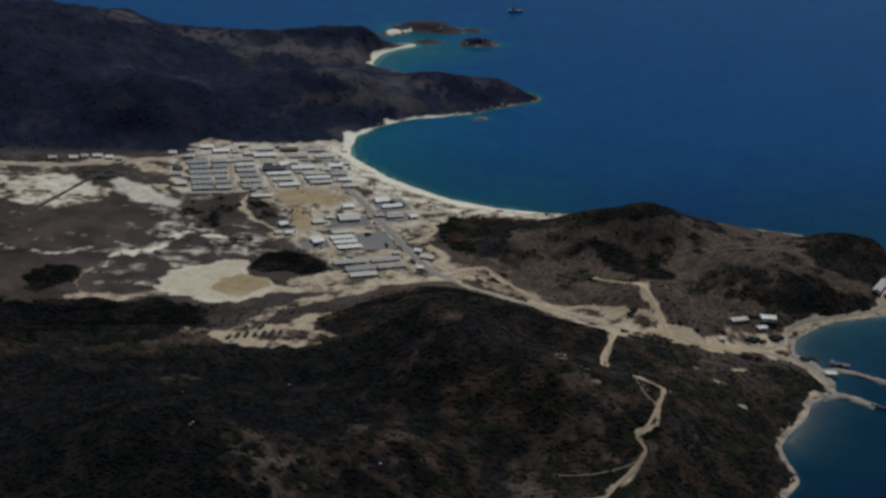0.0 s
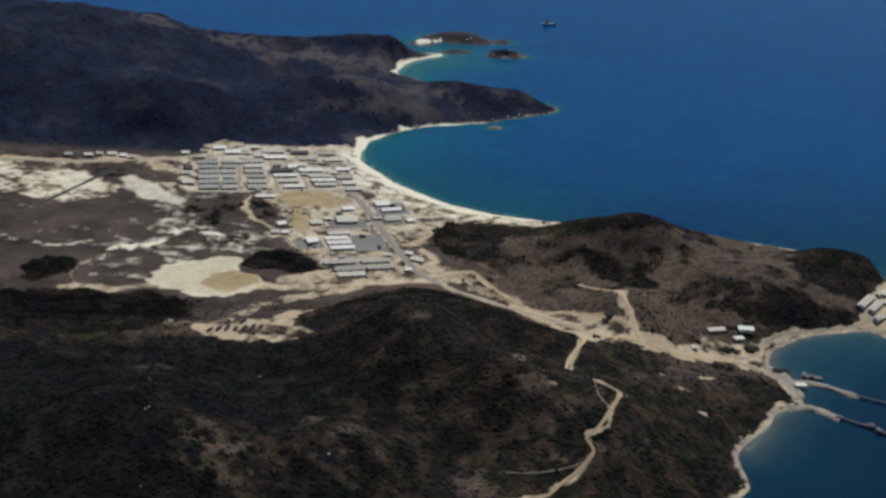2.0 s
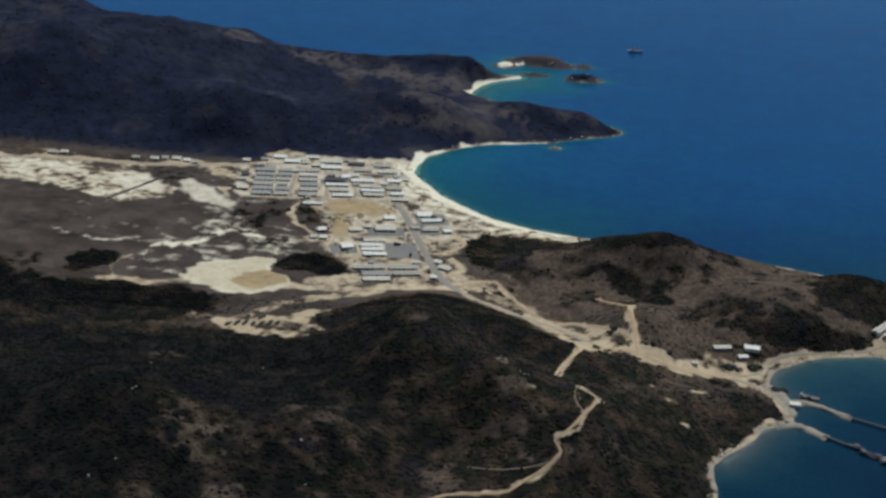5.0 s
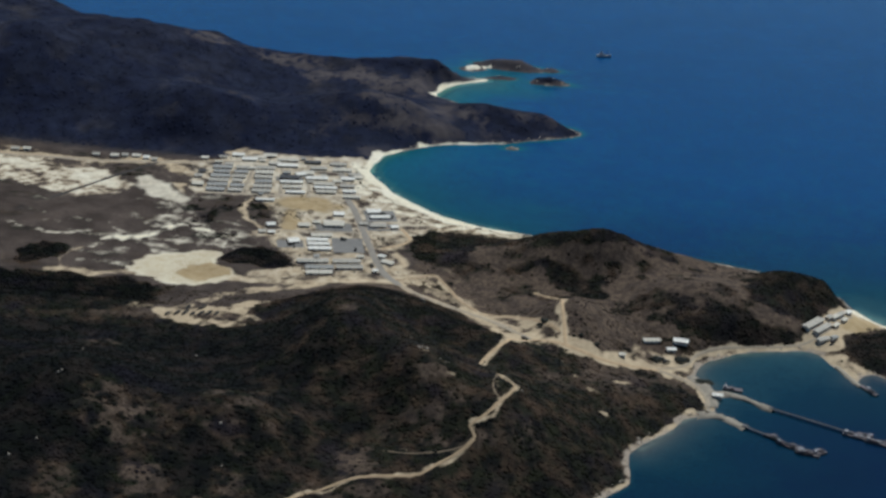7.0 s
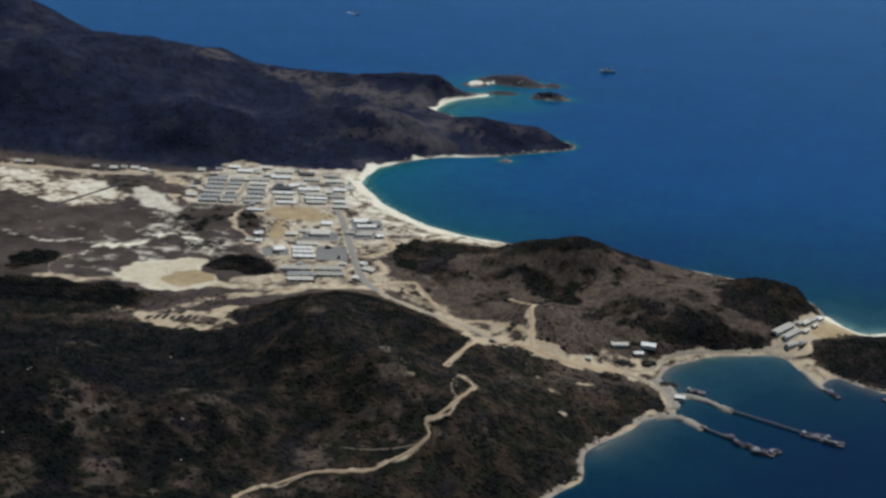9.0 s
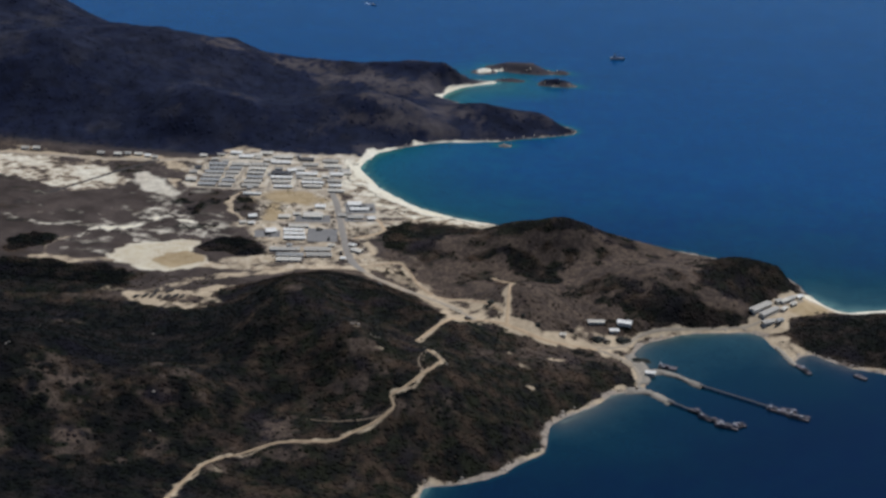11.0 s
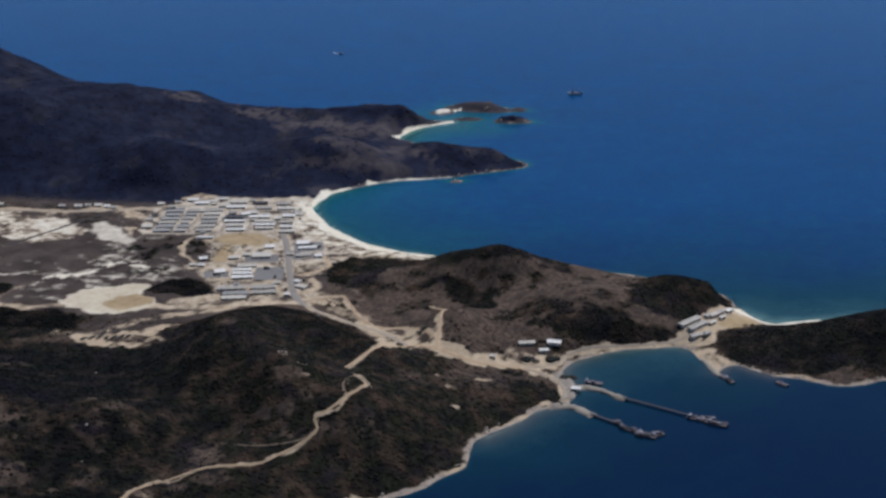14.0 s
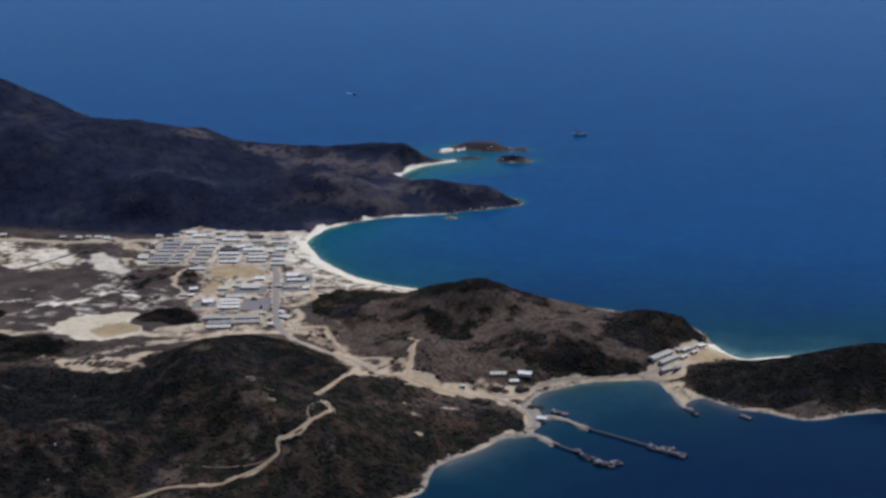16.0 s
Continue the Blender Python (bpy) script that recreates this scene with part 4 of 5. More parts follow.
def hut_shape(length, width, height, roof, wall, label, category, group):
    """A long gabled hut: walls with gables, two roof sheets with eaves, a ridge, doors and shutters."""
    hut = new("hut" if length < 15 else "long_hut")
    hut.empty_display_size = 1
    l, w, rise = length / 2, width / 2, width * 0.13
    bm = bmesh.new()
    ring = []
    for x in (-l, l):
        ring.append([bm.verts.new(p) for p in ((x, -w, -1.2), (x, w, -1.2), (x, w, height), (x, 0, height + rise), (x, -w, height))])
    for i in range(5):
        j = (i + 1) % 5
        bm.faces.new((ring[0][i], ring[0][j], ring[1][j], ring[1][i]))
    bm.faces.new(ring[0]), bm.faces.new(ring[1][::-1])
    bmesh.ops.recalc_face_normals(bm, faces=bm.faces)
    part("wall_shell", bm, wall, hut, "weathered board walls")
    eave, thick, slope = 0.4, 0.14, rise / w
    for side in (-1, 1):
        bm = bmesh.new()
        lo, hi = (w + eave), 0.0
        pts = [(lo, height - eave * slope + 0.06), (hi, height + rise + 0.06), (hi, height + rise + 0.06 + thick), (lo, height - eave * slope + 0.06 + thick)]
        ends = [[bm.verts.new((x, side * y, z)) for y, z in pts] for x in (-l - 0.5, l + 0.5)]
        for i in range(4):
            j = (i + 1) % 4
            bm.faces.new((ends[0][i], ends[0][j], ends[1][j], ends[1][i]))
        bm.faces.new(ends[0]), bm.faces.new(ends[1][::-1])
        bmesh.ops.recalc_face_normals(bm, faces=bm.faces)
        part("roof_sheet", bm, ROOFS[roof], hut)
    part("ridge_cap", block(bmesh.new(), -l - 0.5, l + 0.5, -0.25, 0.25, height + rise + 0.12, height + rise + 0.28), ROOFS[roof], hut)
    part("door", block(bmesh.new(), -0.32, 0.32, -w - 0.08, -w + 0.05, 0, 1.15), DOOR_PAINT, hut)
    part("door", block(bmesh.new(), -l - 0.08, -l + 0.05, -0.32, 0.32, 0, 1.15), DOOR_PAINT, hut)
    count = max(2, int(length / 4.5))
    for i in range(count):
        x = -l + (i + 0.5) * length / count
        if abs(x) > 1.1:
            part("window", block(bmesh.new(), x - 0.4, x + 0.4, -w - 0.06, -w + 0.05, 0.55, 1.05), DOOR_PAINT, hut)
    return tagged(hut, label, category, group)


SHAPES, TAKEN = {}, []


def hut(x, y, length, width, height, turn, roof, group="camp buildings"):
    TAKEN.append((x, y, length))
    length, width, height = length * PLAN, width * PLAN * 1.12, max(1.3, height * 0.34)
    key = (length, width, height, roof)
    words = {"white": "white sheet-roofed", "cream": "cream sheet-roofed", "grey": "grey sheet-roofed", "blue": "blue-grey sheet-roofed", "dark": "dark felt-roofed"}[roof]
    m = spot(x, y, turn, max(0.0, 1.7 - level(x, y)) * PLAN)
    if key in SHAPES:
        return copy_thing(SHAPES[key], m)
    size = "long" if length > 14 else "low" if length > 7.5 else "small"
    label = f"{size} {words} timber hut standing on bare sand"
    SHAPES[key] = hut_shape(length, width, height, roof, WALL if roof != "dark" else WALL_DARK, label, "hut", group)
    SHAPES[key].matrix_basis = m
    return SHAPES[key]


# North blocks: columns of huts in rows: foot of the column, top, number of rows, length, roofs.
rng = random.Random(5)
for (x0, y0), (x1, y1), rows, length, roofs in (
    ((-398, 2252), (-400, 2340), 6, 26, ("blue", "blue", "grey", "blue")),
    ((-371, 2254), (-371, 2345), 6, 18, ("grey", "blue", "grey")),
    ((-336, 2258), (-340, 2350), 6, 24, ("grey", "grey", "blue", "grey", "cream")),
    ((-290, 2264), (-297, 2302), 3, 30, ("white", "cream", "white")),
    ((-247, 2273), (-254, 2303), 3, 32, ("cream", "white", "cream")),
    ((-210, 2262), (-220, 2302), 3, 22, ("cream", "white", "grey")),
):
    for i in range(rows):
        t = i / max(rows - 1, 1)
        hut(x0 + (x1 - x0) * t + rng.uniform(-1.5, 1.5), y0 + (y1 - y0) * t, length - rng.choice((0, 0, 2, 5)), 8.5 if rows > 3 else 6.5, 2.8, 7 + rng.uniform(-1, 1), roofs[i % len(roofs)], "rows of camp huts")
for x, y, length, width, height, turn, roof in (
    (-367, 2381, 20, 9, 4.0, 6, "white"), (-352, 2390, 14, 7, 3, 6, "cream"), (-313, 2389, 30, 8, 3.2, 7, "cream"), (-311, 2366, 28, 8, 3.2, 7, "white"),
    (-277, 2388, 22, 8, 3.2, 7, "dark"), (-266, 2365, 22, 8, 3.2, 7, "grey"), (-232, 2366, 26, 8, 3.2, 8, "cream"), (-240, 2388, 22, 7, 3, 8, "grey"),
    (-303, 2320, 26, 10, 4, 7, "dark"), (-265, 2324, 30, 9, 3.5, 8, "white"), (-222, 2332, 18, 9, 3.5, 9, "white"), (-208, 2342, 12, 7, 3, 9, "cream"),
):
    hut(x, y, length, width, height, turn, roof)
for x, y, length, width, height, turn, roof in (
    (-326, 2226, 24, 5, 2.8, 6, "white"), (-385, 2396, 16, 9, 3, 6, "white"), (-340, 2402, 18, 8, 3, 6, "cream"), (-424, 2268, 14, 9, 3, 7, "cream"),
    (-428, 2300, 10, 8, 3, 7, "grey"), (-426, 2318, 9, 8, 3, 20, "dark"), (-290, 2334, 12, 9, 3.5, 30, "white"), (-278, 2342, 14, 10, 4, 8, "cream"),
    (-236, 2318, 10, 8, 3, 8, "cream"), (-214, 2352, 16, 8, 3, 9, "grey"), (-330, 2372, 16, 8, 3, 7, "cream"),
):
    hut(x, y, length, width, height, turn, roof)
# South half of the camp.
for x, y, length, width, height, turn, roof in (
    (-239, 2115, 26, 7, 3.2, 9, "cream"), (-243, 2099, 26, 7, 3.2, 9, "white"), (-240, 2086, 27, 7, 3.2, 9, "white"), (-237, 2072, 28, 7, 3.2, 9, "white"),
    (-242, 2030, 38, 8, 3.2, 10, "grey"), (-200, 2036, 34, 8, 3.2, 10, "grey"), (-232, 2011, 34, 8, 3.2, 10, "blue"), (-195, 2018, 32, 8, 3.2, 10, "grey"),
    (-231, 1995, 31, 8, 3.2, 10, "cream"), (-227, 2157, 25, 15, 5.5, 8, "cream"), (-223, 2195, 13, 9, 4, 8, "white"), (-265, 2146, 14, 8, 3.2, 8, "cream"),
    (-250, 2160, 9, 6, 3, 8, "cream"),
):
    hut(x, y, length, width, height, turn, roof)
for x, y, length, width, height, turn, roof in (
    (-273, 2090, 13, 11, 4, 20, "white"), (-178, 2214, 18, 11, 4, 12, "white"), (-168, 2195, 25, 7, 3.5, 12, "white"), (-169, 2165, 20, 9, 4, 10, "grey"),
    (-147, 2163, 9, 7, 3.2, 20, "white"), (-188, 2168, 10, 7, 3, 10, "grey"), (-157, 2061, 8, 6, 3, -25, "white"), (-149, 2043, 15, 7, 3, -25, "cream"),
    (-308, 2140, 10, 8, 4, 20, "white"), (-316, 2114, 8, 6, 3, 10, "cream"), (-304, 2113, 8, 6, 3, 10, "white"), (-163, 2013, 6, 5, 3, 10, "white"),
):
    hut(x, y, length, width, height, turn, roof)
# Small sheds and stores in the gaps between the rows.
for x0, x1, y0, y1, count in ((-420, -320, 2242, 2385, 30), (-320, -215, 2255, 2400, 30), (-258, -180, 1990, 2200, 8)):
    for i in range(count):
        x, y, length = rng.uniform(x0, x1), rng.uniform(y0, y1), rng.choice((6, 8, 10))
        clear = all(abs(x - ox) > (length + ol) * 0.55 or abs(y - oy) > 9.5 for ox, oy, ol in TAKEN)
        if clear and line_distance(np.array([x]), np.array([y]), spline(MAIN_ROAD, 20))[0] > 10:
            hut(x, y, length, rng.choice((5, 6)), 2.6, 8 + rng.uniform(-3, 3), rng.choice(("cream", "grey", "grey", "cream", "blue")), "small sheds between the huts")
# Store sheds by the harbour road and on the isthmus.
for x, y, length, width, height, turn, roof in (
    (168, 1860, 19, 6, 2.8, 10, "cream"), (202, 1860, 16, 8, 2.8, -8, "white"), (190, 1845, 10, 5, 2.7, 10, "white"), (130, 1808, 6, 5, 3, 0, "cream"),
    (233, 1749, 10, 5, 3.0, -6, "white"), (369, 1938, 36, 7.5, 2.7, 50, "grey"), (379, 1931, 32, 6.5, 2.7, 50, "grey"), (377, 1909, 16, 6, 2.6, 32, "grey"),
):
    hut(x, y, length, width, height, turn, roof, "store sheds")
for x, y, length, width, height, turn, roof in (
    (392, 1960, 9, 5, 3.2, 50, "grey"), (398, 1945, 11, 4, 3, 55, "cream"), (400, 1964, 12, 5, 3.2, 48, "cream"),
    (409, 1974, 11, 5, 3.2, 52, "grey"), (411, 1962, 9, 4, 3.2, 52, "cream"), (420, 1984, 9, 5, 3, 50, "white"), (391, 1914, 8, 5, 3, 32, "blue"),
):
    hut(x, y, length, width, height, turn, roof, "store sheds")
for x, y, length, roof in ((-556, 2353, 10, "cream"), (-542, 2358, 8, "grey"), (-526, 2359, 11, "cream"), (-511, 2355, 8, "white"), (-499, 2350, 7, "grey"), (-582, 2352, 9, "grey"), (-696, 2347, 10, "grey"), (-680, 2350, 9, "cream"), (-430, 2372, 9, "cream")):
    hut(x, y, length, 7, 3.2, 4, roof, "buildings along the north road")


# ---------------------------------------------------------------- harbour works
def mole(line, width, height, label, root=1.0):
    """A bank of rubble and earth run out into the water."""
    p = spline(line, 4.0)
    side = np.gradient(p, axis=0)
    side = np.stack([-side[:, 1], side[:, 0]], 1) / np.linalg.norm(side, axis=1)[:, None]
    r = np.random.RandomState(len(p))
    broad = np.linspace(0, 1, len(p))[:, None]
    broad = 1 + (root - 1) * np.maximum(0, 1 - broad / 0.55) ** 1.3
    rough = np.convolve(r.randn(len(p) + 2), np.ones(3) / 3, "valid")[:, None]
    rows = []
    for share, z in ((-1.0, -3.0), (-0.62, 0.6), (-0.5, height), (0, height + 0.15), (0.5, height), (0.62, 0.6), (1.0, -3.0)):
        q = p + side * (width * share * broad * (1 + 0.22 * rough + 0.12 * r.randn(len(p))[:, None]))
        rows.append(np.column_stack([q, z + 0.2 * r.randn(len(p))]))
    tip = rows[3][-1].copy()
    verts = np.concatenate(rows)
    n = len(p)
    faces = [(k * n + i, k * n + i + 1, (k + 1) * n + i + 1, (k + 1) * n + i) for k in range(6) for i in range(n - 1)]
    return tagged(new("causeway", fill_mesh("causeway", verts, faces, RUBBLE)), label, "causeway", kind="structure")


mole([(206, 1796), (219, 1776), (223, 1752), (217, 1728), (203, 1708)], 15, 1.5, "earth landing apron at the root of the piers")
mole([(218, 1750), (240, 1759), (262, 1752), (286, 1733), (292, 1728)], 8, 1.6, "rubble and earth causeway out to the pier", 1.5)
mole([(212, 1712), (234, 1702), (250, 1687), (256, 1682)], 9, 1.4, "short earth causeway carrying a pier", 2.6)
mole([(384, 1850), (394, 1826), (399, 1812), (402, 1804)], 5, 1.3, "sandy jetty bank running into the harbour", 1.2)


def pier(line, width, height, label):
    ob = new("pier")
    p = spline(line, 4.0) - np.array(line[0])
    bm = bmesh.new()
    along = np.gradient(p, axis=0)
    along = along / np.linalg.norm(along, axis=1)[:, None] * width / 2
    rings = [[bm.verts.new(v) for v in ((x - dy, y + dx, height), (x + dy, y - dx, height), (x + dy, y - dx, height + 0.5), (x - dy, y + dx, height + 0.5))] for (x, y), (dx, dy) in zip(p, along)]
    for a, b in zip(rings, rings[1:]):
        for k in range(4):
            bm.faces.new((a[k], a[(k + 1) % 4], b[(k + 1) % 4], b[k]))
    bm.faces.new(rings[0][::-1]), bm.faces.new(rings[-1])
    bmesh.ops.recalc_face_normals(bm, faces=bm.faces)
    part("deck", bm, PIER_WOOD, ob, "grey timber deck")
    for i in range(0, len(p) - 1, 2):
        t = math.atan2(*(p[i + 1] - p[i])[::-1])
        for side in (-0.42, 0.42):
            x, y = p[i][0] - math.sin(t) * width * side, p[i][1] + math.cos(t) * width * side
            part("pile", tube(bmesh.new(), (x, y, -5), (x, y, height), 0.35), PILE_WOOD, ob)
            part("bollard", tube(bmesh.new(), (x, y, height + 0.5), (x, y, height + 1.3), 0.22), PILE_WOOD, ob)
    ob.matrix_basis = afloat(*line[0], 0)
    return tagged(ob, label, "pier")


pier([(288, 1731), (326, 1711), (364, 1690)], 3.0, 2.0, "long narrow timber pier on dark piles")
pier([(252, 1685), (270, 1672), (292, 1656)], 3.1, 2.0, "timber pier ending among moored barges")


def barge(x, y, length, width, turn, label, house=True, load=3, seed=1):
    """A flat steel lighter: raked hull, deck, deckhouse, cargo stacks and bollards."""
    ob = new("barge")
    l, w = length / 2, width / 2
    bm = bmesh.new()
    prof = [(-l, 1.4), (-l * 0.88, -1.2), (l * 0.85, -1.2), (l, 1.6)]
    rows = [[bm.verts.new((px, s * w, pz)) for px, pz in prof] for s in (-1, 1)]
    for i in range(4):
        j = (i + 1) % 4
        bm.faces.new((rows[0][i], rows[0][j], rows[1][j], rows[1][i]))
    bm.faces.new(rows[0][::-1]), bm.faces.new(rows[1])
    bmesh.ops.recalc_face_normals(bm, faces=bm.faces)
    part("hull", bm, HULL, ob, "dark painted steel hull")
    part("deck", block(bmesh.new(), -l * 0.97, l * 0.97, -w * 0.94, w * 0.94, 1.45, 1.75), RUST, ob, "rust-brown deck plating")
    r = random.Random(seed)
    if house:
        h = part("deckhouse", block(bmesh.new(), -l * 0.9, -l * 0.62, -w * 0.6, w * 0.6, 1.75, 4.6, 0.15), PALE_PAINT, ob, "pale painted deckhouse")
        part("mast", tube(bmesh.new(), (-l * 0.76, 0, 4.6), (-l * 0.76, 0, 9), 0.18), PALE_PAINT, h)
    for i in range(load):
        cx, cy, a, b, c = r.uniform(-l * 0.5, l * 0.8), r.uniform(-w * 0.5, w * 0.5), r.uniform(1.2, 3.2), r.uniform(1, 2), r.uniform(1, 2.6)
        part("cargo_crate", block(bmesh.new(), cx - a, cx + a, cy - b, cy + b, 1.75, 1.75 + c, 0.1), (RUST, PIER_WOOD, PALE_PAINT)[i % 3], ob)
    for sx in (-0.9, 0.9):
        for sy in (-0.85, 0.85):
            part("bollard", tube(bmesh.new(), (sx * l * 0.95, sy * w, 1.75), (sx * l * 0.95, sy * w, 2.5), 0.25), PILE_WOOD, ob)
    ob.matrix_basis = afloat(x, y, turn)
    return tagged(ob, label, "barge", "barges moored at the piers")


barge(373, 1684, 26, 9, -24, "rusty steel barge with deckhouse at the pier head", True, 6, 1)
barge(394, 1673, 24, 10, -22, "rusty loaded lighter moored beyond another barge", True, 7, 2)
barge(303, 1647, 16, 7, -35, "small dark barge moored beside the pier", False, 4, 3)
barge(316, 1637, 22, 10, -18, "rusty barge heaped with cargo", True, 7, 4)
barge(281, 1667, 13, 6, -30, "small dark lighter moored along the pier", False, 3, 5)
barge(410, 1796, 26, 6, -58, "flat pontoon barge at the jetty's end", False, 4, 6)
barge(253, 1772, 22, 8, -12, "brown landing barge lying at the causeway", True, 4, 7)
barge(292, 1652, 18, 6, -38, "dark barge lashed alongside the pier", True, 5, 9)
barge(327, 1640, 16, 8, 30, "dark barge moored across the pier head", True, 5, 10)
barge(308, 1637, 14, 6, -20, "small rusty lighter among larger barges", False, 5, 11)
barge(384, 1686, 18, 7, -20, "dark lighter moored at the pier head", False, 6, 12)
barge(474, 1787, 16, 6, -40, "dark sunken-looking lighter off the rocks", False, 1, 8)


def ship(x, y, length, turn, label):
    ob = new("cargo_ship")
    l, w = length / 2, length * 0.085
    bm = bmesh.new()
    rows = []
    for px, k in ((-l, 0.7), (-l * 0.8, 1), (l * 0.5, 1), (l * 0.8, 0.6), (l, 0.05)):
        top = 3.0 + (1.2 if px > l * 0.7 else 0.4 if px < -l * 0.7 else 0)
        rows.append([bm.verts.new((px * (0.96 if z < 0 else 1), y_, z)) for y_, z in ((-w * k * 0.7, -2), (-w * k, top), (w * k, top), (w * k * 0.7, -2))])
    for a, b in zip(rows, rows[1:]):
        for i in range(4):
            j = (i + 1) % 4
            bm.faces.new((a[i], a[j], b[j], b[i]))
    bm.faces.new(rows[0]), bm.faces.new(rows[-1][::-1])
    bmesh.ops.recalc_face_normals(bm, faces=bm.faces)
    part("hull", bm, SHIP_GREY, ob, "grey hull")
    h = part("superstructure", block(bmesh.new(), -l * 0.55, -l * 0.2, -w * 0.75, w * 0.75, 3, 7.5, 0.3), PALE_PAINT, ob, "pale superstructure")
    part("funnel", tube(bmesh.new(), (-l * 0.42, 0, 7.5), (-l * 0.42, 0, 11), 1.0, 8), HULL, h)
    for px in (-l * 0.05, l * 0.45):
        part("mast", tube(bmesh.new(), (px, 0, 3), (px, 0, 13), 0.3), PALE_PAINT, ob)
        part("derrick", tube(bmesh.new(), (px, 0, 4), (px + l * 0.22, 0, 9), 0.2), PALE_PAINT, ob)
        part("hatch", block(bmesh.new(), px + 1, px + l * 0.3, -w * 0.5, w * 0.5, 3, 4, 0.1), RUST, ob)
    ob.matrix_basis = afloat(x, y, turn)
    return tagged(ob, label, "ship")


ship(184, 3080, 27, 5, "small grey cargo ship anchored off the islets")


def launch(x, y, turn):
    ob = new("launch")
    bm = bmesh.new()
    rows = [[bm.verts.new(p) for p in ((px, -1.6 * k, 1.3), (px, 0, -0.6), (px, 1.6 * k, 1.3))] for px, k in ((-6, 0.9), (0, 1), (4, 0.7), (7, 0.05))]
    for a, b in zip(rows, rows[1:]):
        for i in range(3):
            j = (i + 1) % 3
            bm.faces.new((a[i], a[j], b[j], b[i]))
    bm.faces.new(rows[0]), bm.faces.new(rows[-1][::-1])
    bmesh.ops.recalc_face_normals(bm, faces=bm.faces)
    part("hull", bm, PALE_PAINT, ob)
    part("cabin", block(bmesh.new(), -3, 1.5, -1.2, 1.2, 1.3, 3.0, 0.2), PALE_PAINT, ob)
    bm = bmesh.new()
    v = [bm.verts.new(p) for p in ((-5, -1.4, 0.12), (-5, 1.4, 0.12), (-22, 3.0, 0.12), (-22, -3.0, 0.12), (-14, 1.8, 0.16), (-14, -1.8, 0.16))]
    bm.faces.new((v[0], v[1], v[4], v[5])), bm.faces.new((v[5], v[4], v[2], v[3]))
    part("wake", bm, FOAM, ob, "white foaming wake")
    ob.matrix_basis = afloat(x, y, turn)
    return tagged(ob, "pale launch under way with a white wake", "boat")


launch(-312, 3370, -30)


def truck(x, y, turn, label):
    ob = new("truck")
    part("chassis", block(bmesh.new(), -3.2, 3.2, -0.9, 0.9, 0.7, 1.0), TRUCK_PAINT, ob)
    cab = part("cab", block(bmesh.new(), 1.4, 2.6, -1.1, 1.1, 1.0, 2.5, 0.12), TRUCK_PAINT, ob)
    part("bonnet", block(bmesh.new(), 2.6, 3.7, -0.8, 0.8, 1.0, 1.7, 0.1), TRUCK_PAINT, cab)
    part("canvas_tilt", block(bmesh.new(), -3.3, 1.2, -1.2, 1.2, 1.0, 2.9, 0.2), WALL_DARK, ob, "dark canvas tilt")
    for wx in (-2.4, -1.2, 2.7):
        for wy in (-1.0, 1.0):
            part("wheel", tube(bmesh.new(), (wx, wy - 0.15, 0.5), (wx, wy + 0.15, 0.5), 0.5, 10), RUBBER, ob)
    ob.matrix_basis = spot(x, y, turn, 0.25, 0.62)
    return tagged(ob, label, "truck", "trucks")


lorry = truck(18, 1800, -20, "drab canvas-topped truck parked on bare earth")
for x, y, turn in ((182, 1818, 10), (176, 1823, 15), (-192, 2078, 95), (-210, 2108, 5), (-165, 2208, 10), (-152, 2200, 80), (-168, 2030, 102), (-100, 1906, -40), (388, 1905, 40), (-275, 2078, 20)):
    copy_thing(lorry, spot(x, y, turn, 0.25))


def berm(x, y, length, turn):
    """A low bank of dark earth thrown up on the sand."""
    ob = new("earth_bank")
    bm = bmesh.new()
    n = 9
    r = random.Random(int(x * 7 + y))
    rows = []
    for i in range(n):
        t = i / (n - 1)
        k = math.sin(math.pi * min(max(t, 0.04), 0.96)) ** 0.5
        px = (t - 0.5) * length
        rows.append([bm.verts.new((px, s * 1.6 * k + r.uniform(-0.15, 0.15), h * k + r.uniform(-0.1, 0.1))) for s, h in ((-1, -0.5), (-0.4, 1.0), (0.4, 1.0), (1, -0.5))])
    for a, c in zip(rows, rows[1:]):
        for i in range(3):
            bm.faces.new((a[i], a[i + 1], c[i + 1], c[i]))
    part("bank_soil", bm, DARK_SOIL, ob)
    ob.matrix_basis = spot(x, y, turn)
    return tagged(ob, "low bank of dark earth thrown up on sand", "earth bank", "earth banks in the sand pit")


for i, (x, y) in enumerate(((-392, 1846), (-382, 1851), (-373, 1853), (-364, 1851), (-355, 1853), (-346, 1855), (-337, 1856), (-372, 1868), (-356, 1870))):
    berm(x, y, 6.5 + (i % 3), 62 + 5 * (i % 4))


# ---------------------------------------------------------------- bushes by the harbour
def icosa():
    g = (1 + 5**0.5) / 2
    v = np.array([(-1, g, 0), (1, g, 0), (-1, -g, 0), (1, -g, 0), (0, -1, g), (0, 1, g), (0, -1, -g), (0, 1, -g), (g, 0, -1), (g, 0, 1), (-g, 0, -1), (-g, 0, 1)], float)
    f = np.array([(0, 11, 5), (0, 5, 1), (0, 1, 7), (0, 7, 10), (0, 10, 11), (1, 5, 9), (5, 11, 4), (11, 10, 2), (10, 7, 6), (7, 1, 8), (3, 9, 4), (3, 4, 2), (3, 2, 6), (3, 6, 8), (3, 8, 9), (4, 9, 5), (2, 4, 11), (6, 2, 10), (8, 6, 7), (9, 8, 1)])
    return v / np.linalg.norm(v[0]), f


